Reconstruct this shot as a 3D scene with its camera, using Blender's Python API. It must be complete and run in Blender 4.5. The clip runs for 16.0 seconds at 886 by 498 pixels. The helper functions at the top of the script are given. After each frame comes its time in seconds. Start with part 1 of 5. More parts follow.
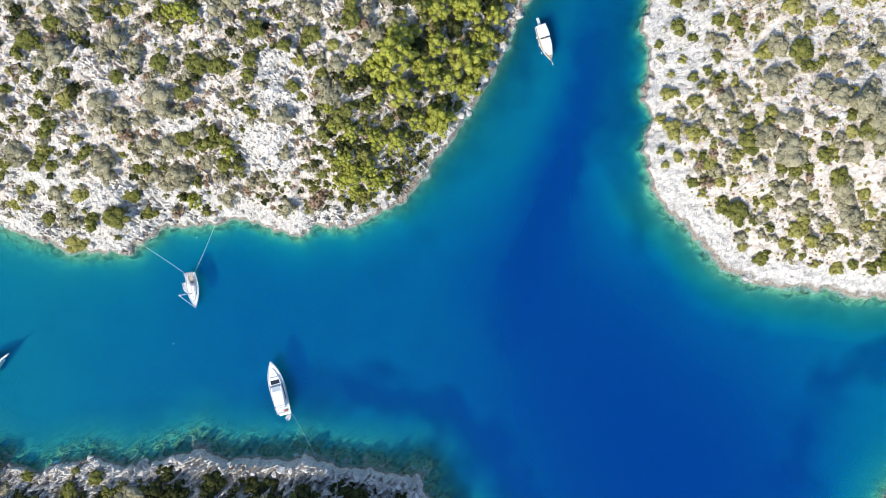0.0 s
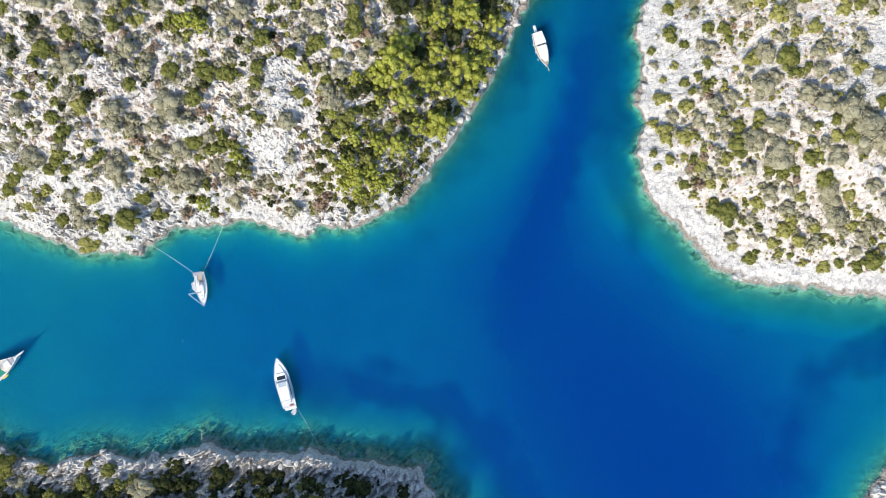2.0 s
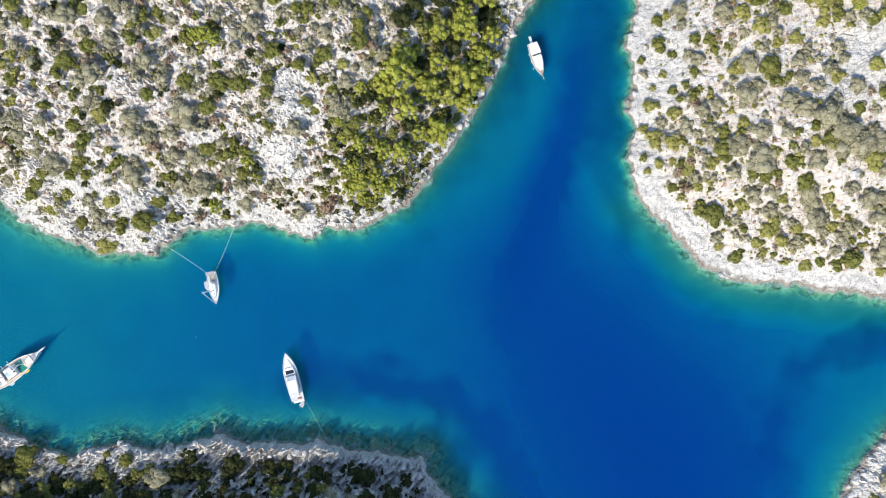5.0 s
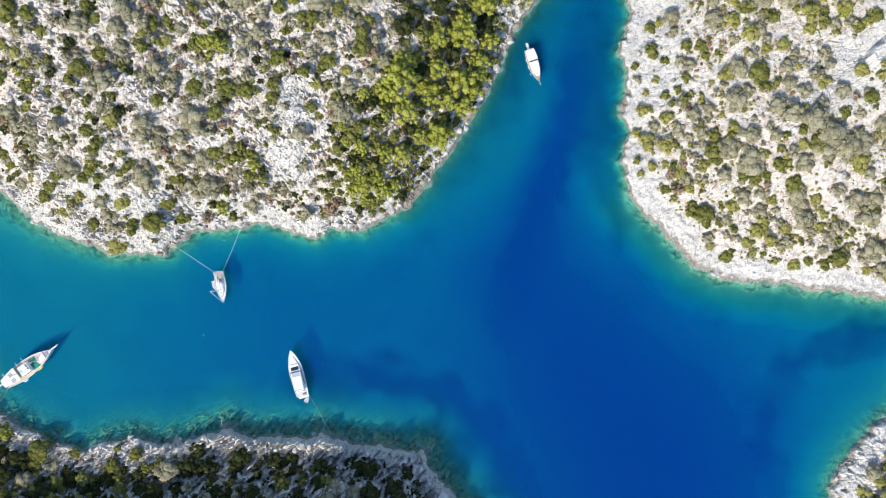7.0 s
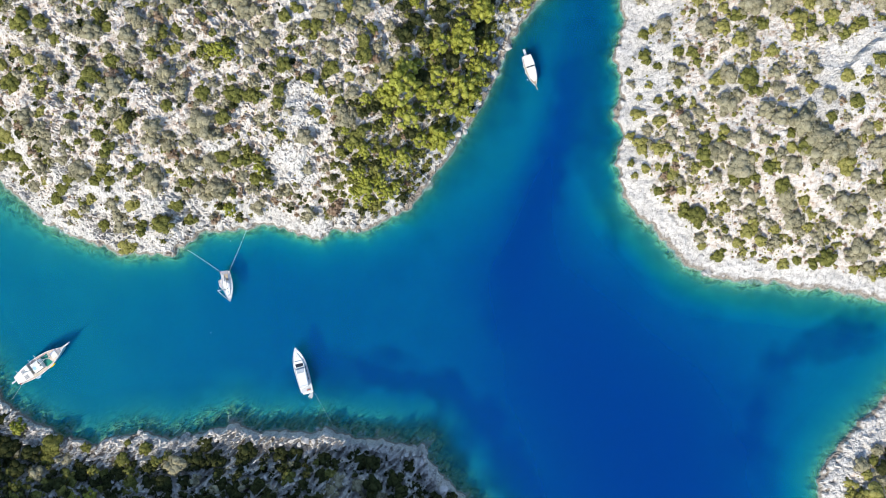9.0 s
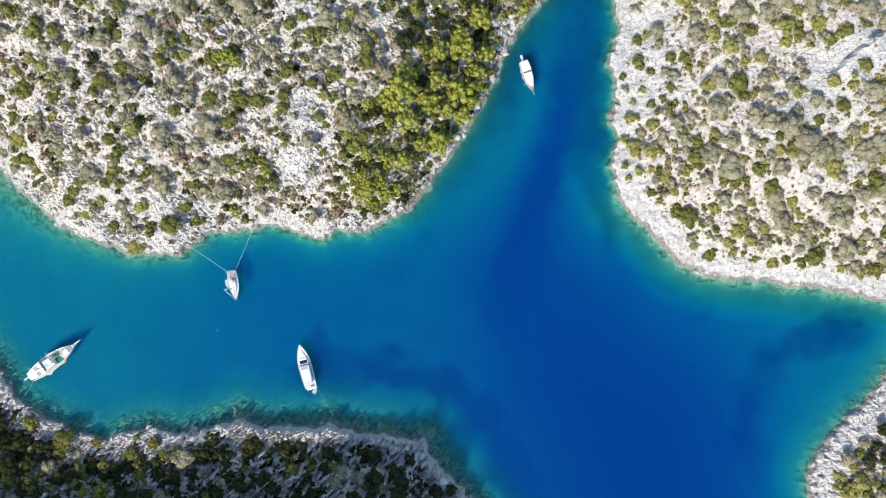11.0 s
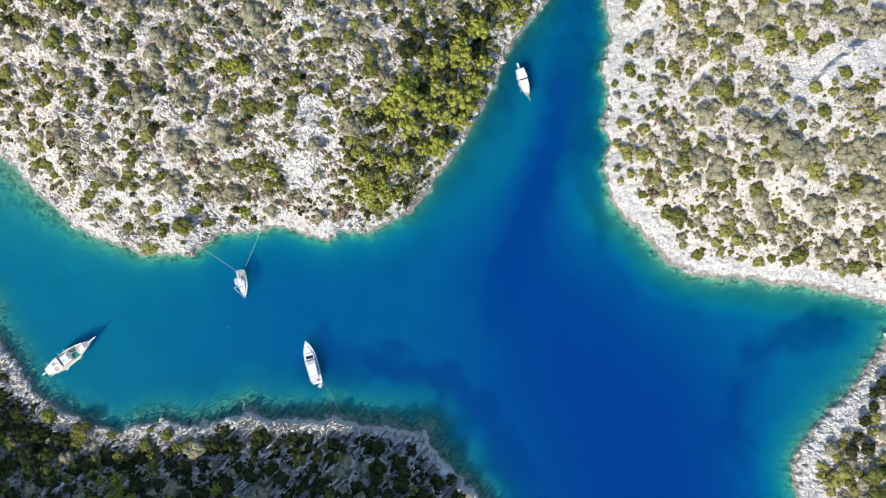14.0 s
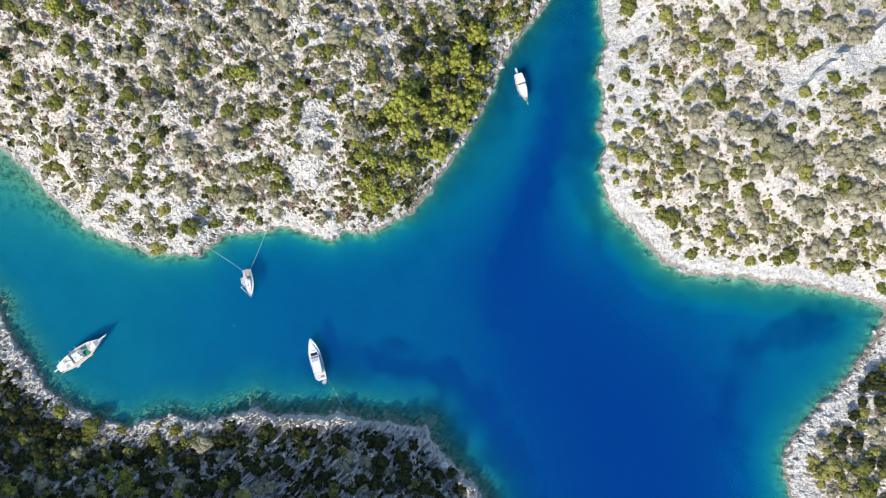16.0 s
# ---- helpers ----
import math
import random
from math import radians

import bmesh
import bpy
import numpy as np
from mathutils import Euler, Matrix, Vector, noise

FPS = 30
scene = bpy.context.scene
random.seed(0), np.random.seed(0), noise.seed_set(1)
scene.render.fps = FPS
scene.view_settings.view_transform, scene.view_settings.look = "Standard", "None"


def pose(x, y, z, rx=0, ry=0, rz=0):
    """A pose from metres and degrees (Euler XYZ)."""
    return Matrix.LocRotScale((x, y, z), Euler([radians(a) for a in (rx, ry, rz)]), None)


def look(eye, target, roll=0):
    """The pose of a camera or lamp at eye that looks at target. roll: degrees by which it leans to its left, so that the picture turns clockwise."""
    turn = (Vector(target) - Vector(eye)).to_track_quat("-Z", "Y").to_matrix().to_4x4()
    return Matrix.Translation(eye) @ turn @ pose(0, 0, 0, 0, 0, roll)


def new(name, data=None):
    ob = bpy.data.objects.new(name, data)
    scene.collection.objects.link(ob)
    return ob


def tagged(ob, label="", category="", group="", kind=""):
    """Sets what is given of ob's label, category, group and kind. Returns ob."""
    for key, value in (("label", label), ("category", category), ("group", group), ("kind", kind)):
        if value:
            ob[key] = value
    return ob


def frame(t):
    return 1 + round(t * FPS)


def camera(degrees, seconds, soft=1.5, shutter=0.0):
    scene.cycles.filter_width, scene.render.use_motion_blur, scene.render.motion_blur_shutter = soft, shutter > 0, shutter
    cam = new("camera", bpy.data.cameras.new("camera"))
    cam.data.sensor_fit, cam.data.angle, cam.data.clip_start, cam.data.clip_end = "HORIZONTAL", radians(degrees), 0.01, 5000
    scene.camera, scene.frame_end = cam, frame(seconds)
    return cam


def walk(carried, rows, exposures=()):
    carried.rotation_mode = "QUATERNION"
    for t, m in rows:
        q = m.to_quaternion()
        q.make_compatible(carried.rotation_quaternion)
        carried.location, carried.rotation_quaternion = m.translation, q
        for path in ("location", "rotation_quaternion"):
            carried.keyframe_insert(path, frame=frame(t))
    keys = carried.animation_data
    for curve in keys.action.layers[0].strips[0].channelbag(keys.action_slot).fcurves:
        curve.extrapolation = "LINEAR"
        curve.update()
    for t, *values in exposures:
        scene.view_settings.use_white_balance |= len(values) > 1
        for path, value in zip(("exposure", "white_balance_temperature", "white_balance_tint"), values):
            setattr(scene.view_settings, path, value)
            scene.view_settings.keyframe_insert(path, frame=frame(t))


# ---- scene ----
# ---- camera: a drone that looks straight down and rises slowly ----
cam = camera(70, 16.0, soft=0.7)
PATH = [
    (0, 0.0, 0.0, 200.0, 0.0),
    (2, -0.05, 0.01, 206.96, -0.095),
    (4, -0.15, 0.06, 213.93, -0.18),
    (6, -0.23, 0.11, 220.9, -0.26),
    (8, -0.23, 0.15, 227.87, -0.33),
    (10, -0.15, 0.16, 234.83, -0.395),
    (12, -0.07, 0.14, 241.81, -0.46),
    (14, -0.1, 0.1, 248.82, -0.525),
    (16, -0.35, 0.08, 255.9, -0.6),
]
walk(cam, [(t, pose(x, y, z, 0, 0, turn)) for t, x, y, z, turn in PATH], exposures=[(0, 0.65), (8, 0.57), (16, 0.52)])

# ---- sky and sun ----
SUN_ELEVATION = 41.0
SUN_AZIMUTH = 212.0          # compass bearing of the sun, clockwise from +y
SUN_STRENGTH = 3.5
SKY_STRENGTH = 0.15

world = bpy.data.worlds.new("world")
scene.world = world
world.use_nodes = True
sky = world.node_tree.nodes.new("ShaderNodeTexSky")
sky.sky_type = "NISHITA"
sky.sun_disc = False
sky.sun_elevation = radians(SUN_ELEVATION)
sky.sun_rotation = radians(SUN_AZIMUTH)
sky.dust_density = 0.3
sky.ozone_density = 2.0
background = world.node_tree.nodes["Background"]
background.inputs["Strength"].default_value = SKY_STRENGTH
world.node_tree.links.new(sky.outputs["Color"], background.inputs["Color"])

sun_data = bpy.data.lights.new("sun", "SUN")
sun_data.energy = SUN_STRENGTH
sun_data.angle = radians(0.5)
sun_data.color = (1.0, 0.92, 0.785)
sun = new("sun", sun_data)
az, el = radians(SUN_AZIMUTH), radians(SUN_ELEVATION)
sun_from = Vector((math.sin(az) * math.cos(el), math.cos(az) * math.cos(el), math.sin(el)))
sun.matrix_world = look(sun_from * 400, (0, 0, 0))


# ---- materials ----
class Graph:
    """Short hand for building a node material."""

    def __init__(self, name):
        self.mat = bpy.data.materials.new(name)
        self.mat.use_nodes = True
        self.tree = self.mat.node_tree
        self.tree.nodes.clear()
        self.out = self.tree.nodes.new("ShaderNodeOutputMaterial")

    def node(self, kind, **values):
        n = self.tree.nodes.new(kind)
        for key, value in values.items():
            self.feed(n.inputs[key.replace("_", " ")], value)
        return n

    def feed(self, socket, value):
        if isinstance(value, bpy.types.NodeSocket):
            self.tree.links.new(value, socket)
        elif isinstance(value, tuple) and len(value) == 3 and socket.type == "RGBA":
            socket.default_value = (*value, 1)
        else:
            socket.default_value = value

    def place(self):
        return self.node("ShaderNodeNewGeometry").outputs["Position"]

    def noise(self, scale, detail=4.0, rough=0.6, vector=None, warp=0.0):
        n = self.node("ShaderNodeTexNoise", Scale=scale, Detail=detail, Roughness=rough, Distortion=warp)
        self.feed(n.inputs["Vector"], vector or self.place())
        return n.outputs["Fac"]

    def ramp(self, fac, *stops):
        n = self.node("ShaderNodeValToRGB", Fac=fac)
        e = n.color_ramp.elements
        while len(e) < len(stops):
            e.new(0.5)
        for el_, (at, c) in zip(e, stops):
            el_.position = at
            el_.color = (*c, 1) if isinstance(c, tuple) else (c, c, c, 1)
        return n.outputs["Color"]

    def mix(self, fac, a, b, blend="MIX"):
        n = self.tree.nodes.new("ShaderNodeMix")
        n.data_type = "RGBA"
        n.blend_type = blend
        self.feed(n.inputs[0], fac)
        self.feed(n.inputs[6], a)
        self.feed(n.inputs[7], b)
        return n.outputs[2]

    def math(self, op, a, b=0.0, clamp=False):
        n = self.tree.nodes.new("ShaderNodeMath")
        n.operation = op
        n.use_clamp = clamp
        self.feed(n.inputs[0], a)
        self.feed(n.inputs[1], b)
        return n.outputs[0]

    def attribute(self, name):
        n = self.tree.nodes.new("ShaderNodeAttribute")
        n.attribute_name = name
        return n.outputs["Fac"]

    def bump(self, height, strength=0.5, distance=0.1):
        return self.node("ShaderNodeBump", Strength=strength, Distance=distance, Height=height).outputs["Normal"]

    def surface(self, color, roughness=0.8, metallic=0.0, normal=None, specular=0.3):
        n = self.node("ShaderNodeBsdfPrincipled", Base_Color=color, Roughness=roughness, Metallic=metallic)
        n.inputs["Specular IOR Level"].default_value = specular
        if normal:
            self.feed(n.inputs["Normal"], normal)
        self.tree.links.new(n.outputs[0], self.out.inputs["Surface"])
        return self.mat


def ground_material():
    g = Graph("limestone ground")
    pos = g.place()
    sep = g.node("ShaderNodeSeparateXYZ", Vector=pos)
    z = sep.outputs["Z"]
    # pale limestone with grey weathering and pits; crevice shade is put into the colour
    grain = g.noise(0.9, 8.0, 0.65, warp=0.8)
    rock = g.ramp(grain, (0.3, (0.2, 0.19, 0.18)), (0.41, (0.55, 0.52, 0.48)), (0.56, (0.76, 0.73, 0.685)))
    patches = g.noise(0.12, 5.0, 0.6)
    rock = g.mix(g.ramp(patches, (0.42, 0.0), (0.64, 0.4)), rock, (0.46, 0.445, 0.425))
    pits = g.tree.nodes.new("ShaderNodeTexVoronoi")
    pits.feature = "DISTANCE_TO_EDGE"
    warped = g.node("ShaderNodeVectorMath", )
    warped.operation = "ADD"
    g.feed(warped.inputs[0], pos)
    shift = g.node("ShaderNodeTexNoise", Scale=0.7, Detail=5.0)
    g.feed(shift.inputs["Vector"], pos)
    g.feed(warped.inputs[1], shift.outputs["Color"])
    g.feed(pits.inputs["Vector"], warped.outputs[0])
    pits.inputs["Scale"].default_value = 0.55
    # dark lines painted in for the shadowed gaps between blocks of rock
    crack_shade = g.ramp(pits.outputs["Distance"], (0.0, 0.35), (0.07, 1.0))
    rock = g.mix(g.ramp(g.noise(0.2, 3.0), (0.47, 0.0), (0.64, 0.42)), rock, crack_shade, "MULTIPLY")
    # thin warm soil, dry grass and litter between the rocks
    soil_tone = g.noise(0.6, 6.0, 0.7)
    soil = g.ramp(soil_tone, (0.3, (0.36, 0.24, 0.16)), (0.43, (0.6, 0.51, 0.43)), (0.56, (0.765, 0.72, 0.665)))
    soil_mask = g.math("ADD", g.attribute("soil"), g.math("MULTIPLY", g.math("SUBTRACT", g.noise(0.35, 6.0, 0.65), 0.5), 1.6))
    land = g.mix(g.ramp(soil_mask, (0.4, 0.0), (0.62, 1.0)), rock, soil)
    scrub = g.math("ADD", g.attribute("litter"), g.math("MULTIPLY", g.math("SUBTRACT", g.noise(0.8, 6.0, 0.7), 0.5), 1.8))
    land = g.mix(g.ramp(scrub, (0.5, 0.0), (0.75, 0.85)), land, (0.13, 0.12, 0.06))
    # brown algae band at the waterline, then sand, rock and weed on the sea bed
    edge = g.math("ADD", z, g.math("MULTIPLY", g.math("SUBTRACT", g.noise(0.5, 4.0), 0.5), 0.7))
    wet = g.ramp(g.math("ADD", g.math("MULTIPLY", edge, 0.35), 0.5), (0.32, 0.0), (0.42, 0.7), (0.72, 0.85), (0.9, 0.0))
    land = g.mix(wet, land, g.ramp(g.noise(1.4, 5.0, 0.7), (0.36, (0.11, 0.085, 0.06)), (0.62, (0.36, 0.3, 0.23))))
    bed_tone = g.noise(0.35, 7.0, 0.65, warp=1.0)
    bed = g.ramp(bed_tone, (0.36, (0.08, 0.085, 0.05)), (0.46, (0.24, 0.23, 0.12)), (0.58, (0.46, 0.41, 0.23)))
    olive = g.ramp(g.noise(0.12, 5.0, 0.6), (0.35, (0.12, 0.155, 0.095)), (0.65, (0.17, 0.2, 0.125)))
    sand = g.ramp(g.noise(0.05, 5.0, 0.6), (0.35, (0.2, 0.215, 0.19)), (0.65, (0.25, 0.25, 0.225)))
    bed = g.mix(g.ramp(g.math("MULTIPLY", z, -0.2), (0.22, 0.0), (0.5, 1.0)), bed, sand)
    olive_cover = g.math("MULTIPLY", g.attribute("smooth_bed"), g.ramp(g.math("MULTIPLY", z, -0.2), (0.5, 1.0), (0.85, 0.0)))
    bed = g.mix(olive_cover, bed, olive)
    weed = g.math("ADD", g.attribute("weed"), g.math("MULTIPLY", g.math("SUBTRACT", g.noise(0.13, 4.0, 0.5, warp=0.5), 0.5), 0.45))
    bed = g.mix(g.ramp(weed, (0.15, 0.0), (0.85, 1.0)), bed, (0.025, 0.035, 0.02))
    under = g.ramp(g.math("ADD", g.math("MULTIPLY", edge, 0.5), 0.5), (0.2, 1.0), (0.4, 0.0))
    color = g.mix(under, land, bed)
    fine = g.math("ADD", g.math("MULTIPLY", grain, 1.0), g.math("MULTIPLY", g.noise(3.5, 5.0, 0.7), 0.35))
    silt = g.ramp(g.math("MULTIPLY", z, -0.2), (0.1, 1.0), (0.5, 0.05))
    return g.surface(color, 0.92, normal=g.bump(fine, silt, 0.8), specular=0.15)


LAYER = 1.2      # the sea is drawn as a clear top layer of this depth and the body of water below it


def water_material(name, body):
    """Clear sea: what lies below is tinted by the water over it, and thick water scatters blue."""
    g = Graph(name)
    depth = g.attribute("depth")
    if body:
        thick = g.math("MAXIMUM", g.math("SUBTRACT", depth, LAYER), 0.0)
    else:
        thick = g.math("MINIMUM", depth, LAYER)

    def fall(k, d=thick):
        return g.math("POWER", 2.71828, g.math("MULTIPLY", d, -k))

    def combine(r, gg, b):
        n = g.tree.nodes.new("ShaderNodeCombineColor")
        for socket, value in zip(n.inputs, (r, gg, b)):
            g.feed(socket, value)
        return n.outputs[0]

    clear = g.node("ShaderNodeBsdfTransparent", Color=combine(fall(0.8), fall(0.156), fall(0.134)))
    haze = g.math("SUBTRACT", 1.0, fall(0.34))
    green = g.math("ADD", 0.029, g.math("MULTIPLY", fall(0.24, depth), 0.08))
    blue = g.math("ADD", 0.183, g.math("MULTIPLY", fall(0.4, depth), -0.03))
    water = combine(0.0, g.math("MULTIPLY", haze, green), g.math("MULTIPLY", haze, blue))
    scatter = g.node("ShaderNodeBsdfDiffuse", Color=water)
    both = g.node("ShaderNodeAddShader")
    g.feed(both.inputs[0], clear.outputs[0])
    g.feed(both.inputs[1], scatter.outputs[0])
    if body:
        g.tree.links.new(both.outputs[0], g.out.inputs["Surface"])
        return g.mat
    ripple = g.bump(g.noise(1.1, 3.0, 0.5), 0.12, 0.15)
    gloss = g.node("ShaderNodeBsdfGlossy", Roughness=0.12, Normal=ripple)
    top = g.node("ShaderNodeMixShader")
    g.feed(top.inputs[0], 0.012)
    g.feed(top.inputs[1], both.outputs[0])
    g.feed(top.inputs[2], gloss.outputs[0])
    g.tree.links.new(top.outputs[0], g.out.inputs["Surface"])
    return g.mat


def leaf_material(name, dark, mid, light, patch=0.35):
    """Foliage: tone by clump and by spray, with the fine relief of leaves and twigs."""
    g = Graph(name)
    island = g.node("ShaderNodeNewGeometry").outputs["Random Per Island"]
    spray = g.ramp(g.noise(2.2, 6.0, 0.75), (0.36, 0.0), (0.64, 1.0))
    tone = g.math("ADD", g.math("MULTIPLY", g.noise(patch, 3.0, 0.6), 0.4), g.math("MULTIPLY", island, 0.25))
    tone = g.math("ADD", tone, g.math("MULTIPLY", spray, 0.34))
    color = g.ramp(tone, (0.3, dark), (0.48, mid), (0.72, light))
    relief = g.bump(spray, 0.4, 0.3)
    face = g.node("ShaderNodeBsdfDiffuse", Color=color, Normal=relief)
    back = g.node("ShaderNodeBsdfTranslucent", Color=color)
    m = g.node("ShaderNodeMixShader", Fac=0.15)
    g.feed(m.inputs[1], face.outputs[0])
    g.feed(m.inputs[2], back.outputs[0])
    g.tree.links.new(m.outputs[0], g.out.inputs["Surface"])
    return g.mat


def plain_material(name, color, roughness=0.5, spread=0.12, scale=1.5, metallic=0.0, specular=0.4):
    """Paint, wood, plastic or cloth with soft wear and stains."""
    g = Graph(name)
    wear = g.math("ADD", g.math("MULTIPLY", g.noise(scale, 6.0, 0.65), 0.7), g.math("MULTIPLY", g.noise(scale * 9, 3.0), 0.3))
    low = tuple(c * (1 - 2.2 * spread) for c in color)
    high = tuple(min(1.0, c * (1 + spread)) for c in color)
    c = g.ramp(wear, (0.3, low), (0.5, color), (0.72, high))
    rough = g.math("ADD", roughness - 0.08, g.math("MULTIPLY", wear, 0.16))
    return g.surface(c, rough, metallic, g.bump(wear, 0.15, 0.02), specular)


GROUND = ground_material()
WATER = water_material("sea surface", False)
WATER_BODY = water_material("body of sea water", True)
LEAF_PINE = leaf_material("pine needles", (0.17, 0.19, 0.032), (0.37, 0.385, 0.065), (0.5, 0.49, 0.14))
LEAF_GREEN = leaf_material("evergreen scrub leaves", (0.08, 0.09, 0.026), (0.2, 0.205, 0.054), (0.31, 0.295, 0.095))
LEAF_GREY = leaf_material("grey olive leaves", (0.19, 0.175, 0.105), (0.37, 0.34, 0.22), (0.5, 0.46, 0.32))
LEAF_YELLOW = leaf_material("yellow green cushion leaves", (0.18, 0.18, 0.045), (0.34, 0.32, 0.095), (0.46, 0.42, 0.16))
LEAF_DRY = leaf_material("dry brown twigs", (0.19, 0.12, 0.08), (0.35, 0.25, 0.165), (0.47, 0.37, 0.27))
# dark oak green that also carries shade in its colour
LEAF_DARK = leaf_material("dark oak leaves toned for shade", (0.02, 0.027, 0.012), (0.055, 0.064, 0.024), (0.115, 0.115, 0.044))
BARK = plain_material("bark", (0.12, 0.085, 0.06), 0.9, 0.2, 6.0)
STONE = plain_material("limestone boulder", (0.52, 0.5, 0.47), 0.9, 0.28, 0.9, specular=0.1)
WHITE = plain_material("white gelcoat", (0.82, 0.82, 0.8), 0.25, 0.04, 0.8)
CANVAS = plain_material("cream canvas", (0.78, 0.74, 0.67), 0.85, 0.06, 1.5)
GREY = plain_material("grey canvas", (0.33, 0.34, 0.36), 0.85, 0.12, 2.0)
PALE = plain_material("pale grey deck", (0.62, 0.63, 0.64), 0.6, 0.07, 1.5)
TEAK = plain_material("weathered teak", (0.46, 0.38, 0.28), 0.7, 0.15, 4.0)
GLASS = plain_material("dark tinted glass", (0.02, 0.025, 0.035), 0.08, 0.1, 1.0, specular=0.6)
SMOKE = plain_material("pale smoked screen", (0.4, 0.45, 0.5), 0.15, 0.08, 1.0, specular=0.6)
METAL = plain_material("brushed aluminium", (0.7, 0.71, 0.72), 0.3, 0.06, 5.0, metallic=0.9)
GREEN = plain_material("green deck carpet", (0.02, 0.22, 0.17), 0.9, 0.12, 3.0)
SKYBLUE = plain_material("pale blue plastic", (0.35, 0.6, 0.8), 0.4, 0.08, 2.0)
YELLOW = plain_material("yellow plastic", (0.85, 0.55, 0.02), 0.4, 0.08, 2.0)
RED = plain_material("faded red cushions", (0.4, 0.13, 0.09), 0.8, 0.12, 3.0)
ROPE = plain_material("pale mooring rope", (0.6, 0.6, 0.56), 0.9, 0.1, 6.0)
SCRUBBED = plain_material("pale scrubbed teak", (0.6, 0.53, 0.45), 0.7, 0.2, 1.2)
RUBBER = plain_material("grey inflatable rubber", (0.5, 0.52, 0.54), 0.6, 0.08, 2.0)

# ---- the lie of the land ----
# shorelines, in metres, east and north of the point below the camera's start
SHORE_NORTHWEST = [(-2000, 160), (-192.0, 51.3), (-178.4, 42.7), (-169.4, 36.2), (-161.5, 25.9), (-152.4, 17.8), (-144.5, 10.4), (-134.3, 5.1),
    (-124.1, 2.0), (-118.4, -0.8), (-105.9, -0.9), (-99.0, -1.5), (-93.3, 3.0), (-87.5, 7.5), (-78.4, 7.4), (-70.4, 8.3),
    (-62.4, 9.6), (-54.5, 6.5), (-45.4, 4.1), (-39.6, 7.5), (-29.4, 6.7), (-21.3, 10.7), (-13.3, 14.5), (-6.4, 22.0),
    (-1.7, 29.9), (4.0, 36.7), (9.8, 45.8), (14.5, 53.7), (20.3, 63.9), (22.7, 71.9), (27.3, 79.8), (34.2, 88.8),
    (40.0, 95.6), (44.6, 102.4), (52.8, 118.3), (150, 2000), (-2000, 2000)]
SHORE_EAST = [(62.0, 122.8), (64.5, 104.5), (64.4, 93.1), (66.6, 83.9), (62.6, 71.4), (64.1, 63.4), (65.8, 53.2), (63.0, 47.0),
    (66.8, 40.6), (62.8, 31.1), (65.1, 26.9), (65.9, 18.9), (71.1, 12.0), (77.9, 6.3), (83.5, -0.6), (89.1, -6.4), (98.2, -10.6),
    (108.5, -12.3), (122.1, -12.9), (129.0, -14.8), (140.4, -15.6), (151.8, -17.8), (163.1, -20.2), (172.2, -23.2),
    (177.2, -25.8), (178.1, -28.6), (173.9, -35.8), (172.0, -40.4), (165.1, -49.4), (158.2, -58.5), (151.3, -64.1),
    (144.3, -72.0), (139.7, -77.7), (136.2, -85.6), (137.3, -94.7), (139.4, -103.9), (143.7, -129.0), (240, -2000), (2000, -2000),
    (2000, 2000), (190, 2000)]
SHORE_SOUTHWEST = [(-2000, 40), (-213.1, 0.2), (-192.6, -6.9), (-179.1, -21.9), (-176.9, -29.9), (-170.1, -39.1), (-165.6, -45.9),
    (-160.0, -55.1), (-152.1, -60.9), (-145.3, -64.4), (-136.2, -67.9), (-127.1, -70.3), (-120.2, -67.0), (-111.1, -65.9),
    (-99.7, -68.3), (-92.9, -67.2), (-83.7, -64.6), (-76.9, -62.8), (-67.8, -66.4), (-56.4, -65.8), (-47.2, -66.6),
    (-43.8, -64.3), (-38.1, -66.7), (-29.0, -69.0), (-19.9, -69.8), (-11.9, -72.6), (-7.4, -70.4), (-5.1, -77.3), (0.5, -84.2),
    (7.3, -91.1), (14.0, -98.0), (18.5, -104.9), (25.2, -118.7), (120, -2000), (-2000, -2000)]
# the deep channel: east, north, half width, depth below the shelf
CHANNEL = [(47, 130, 5, 0.5), (47, 75, 6, 2.5), (45, 50, 7, 8), (39, 32, 8, 11), (34, 12, 12, 11), (31, -12, 20, 11), (50, -45, 32, 15), (72, -75, 38, 18), (85, -120, 42, 18)]
# dark sea grass on the sea floor, in strokes: east, north, east, north, half width, cover
WEED = [(158, -31, 148, -33, 6, 1.0), (140, -37, 126, -41, 5, 0.75), (126, -43, 117, -58, 6, 0.5), (117, -62, 113, -73, 6, 1.0), (113, -76, 122, -86, 6, 0.45),
        (-52, -45, -24, -45, 7, 0.75), (-24, -46, 0, -52, 5, 1.0), (0, -52, 16, -65, 5, 1.0), (16, -65, 27, -85, 6, 1.0), (27, -85, 37, -108, 7, 0.9),
        (48, 66, 46, 44, 4.5, 1.0), (43, 36, 37, 20, 5, 1.0), (34, 12, 28, -4, 6, 0.9), (27, -10, 23, -28, 7, 0.7),
        (57, 115, 56, 40, 7, 0.8), (46, 70, 47, 125, 8, 0.5), (24, 58, 36, 105, 8, 0.75), (2, 22, 18, 48, 6, 0.45), (-22, -6, -6, 4, 6, 0.3), (56, 30, 66, 2, 5, 0.5),
        (-95, -52, -70, -50, 5, 0.3), (74, -8, 100, -26, 4, 0.35)]


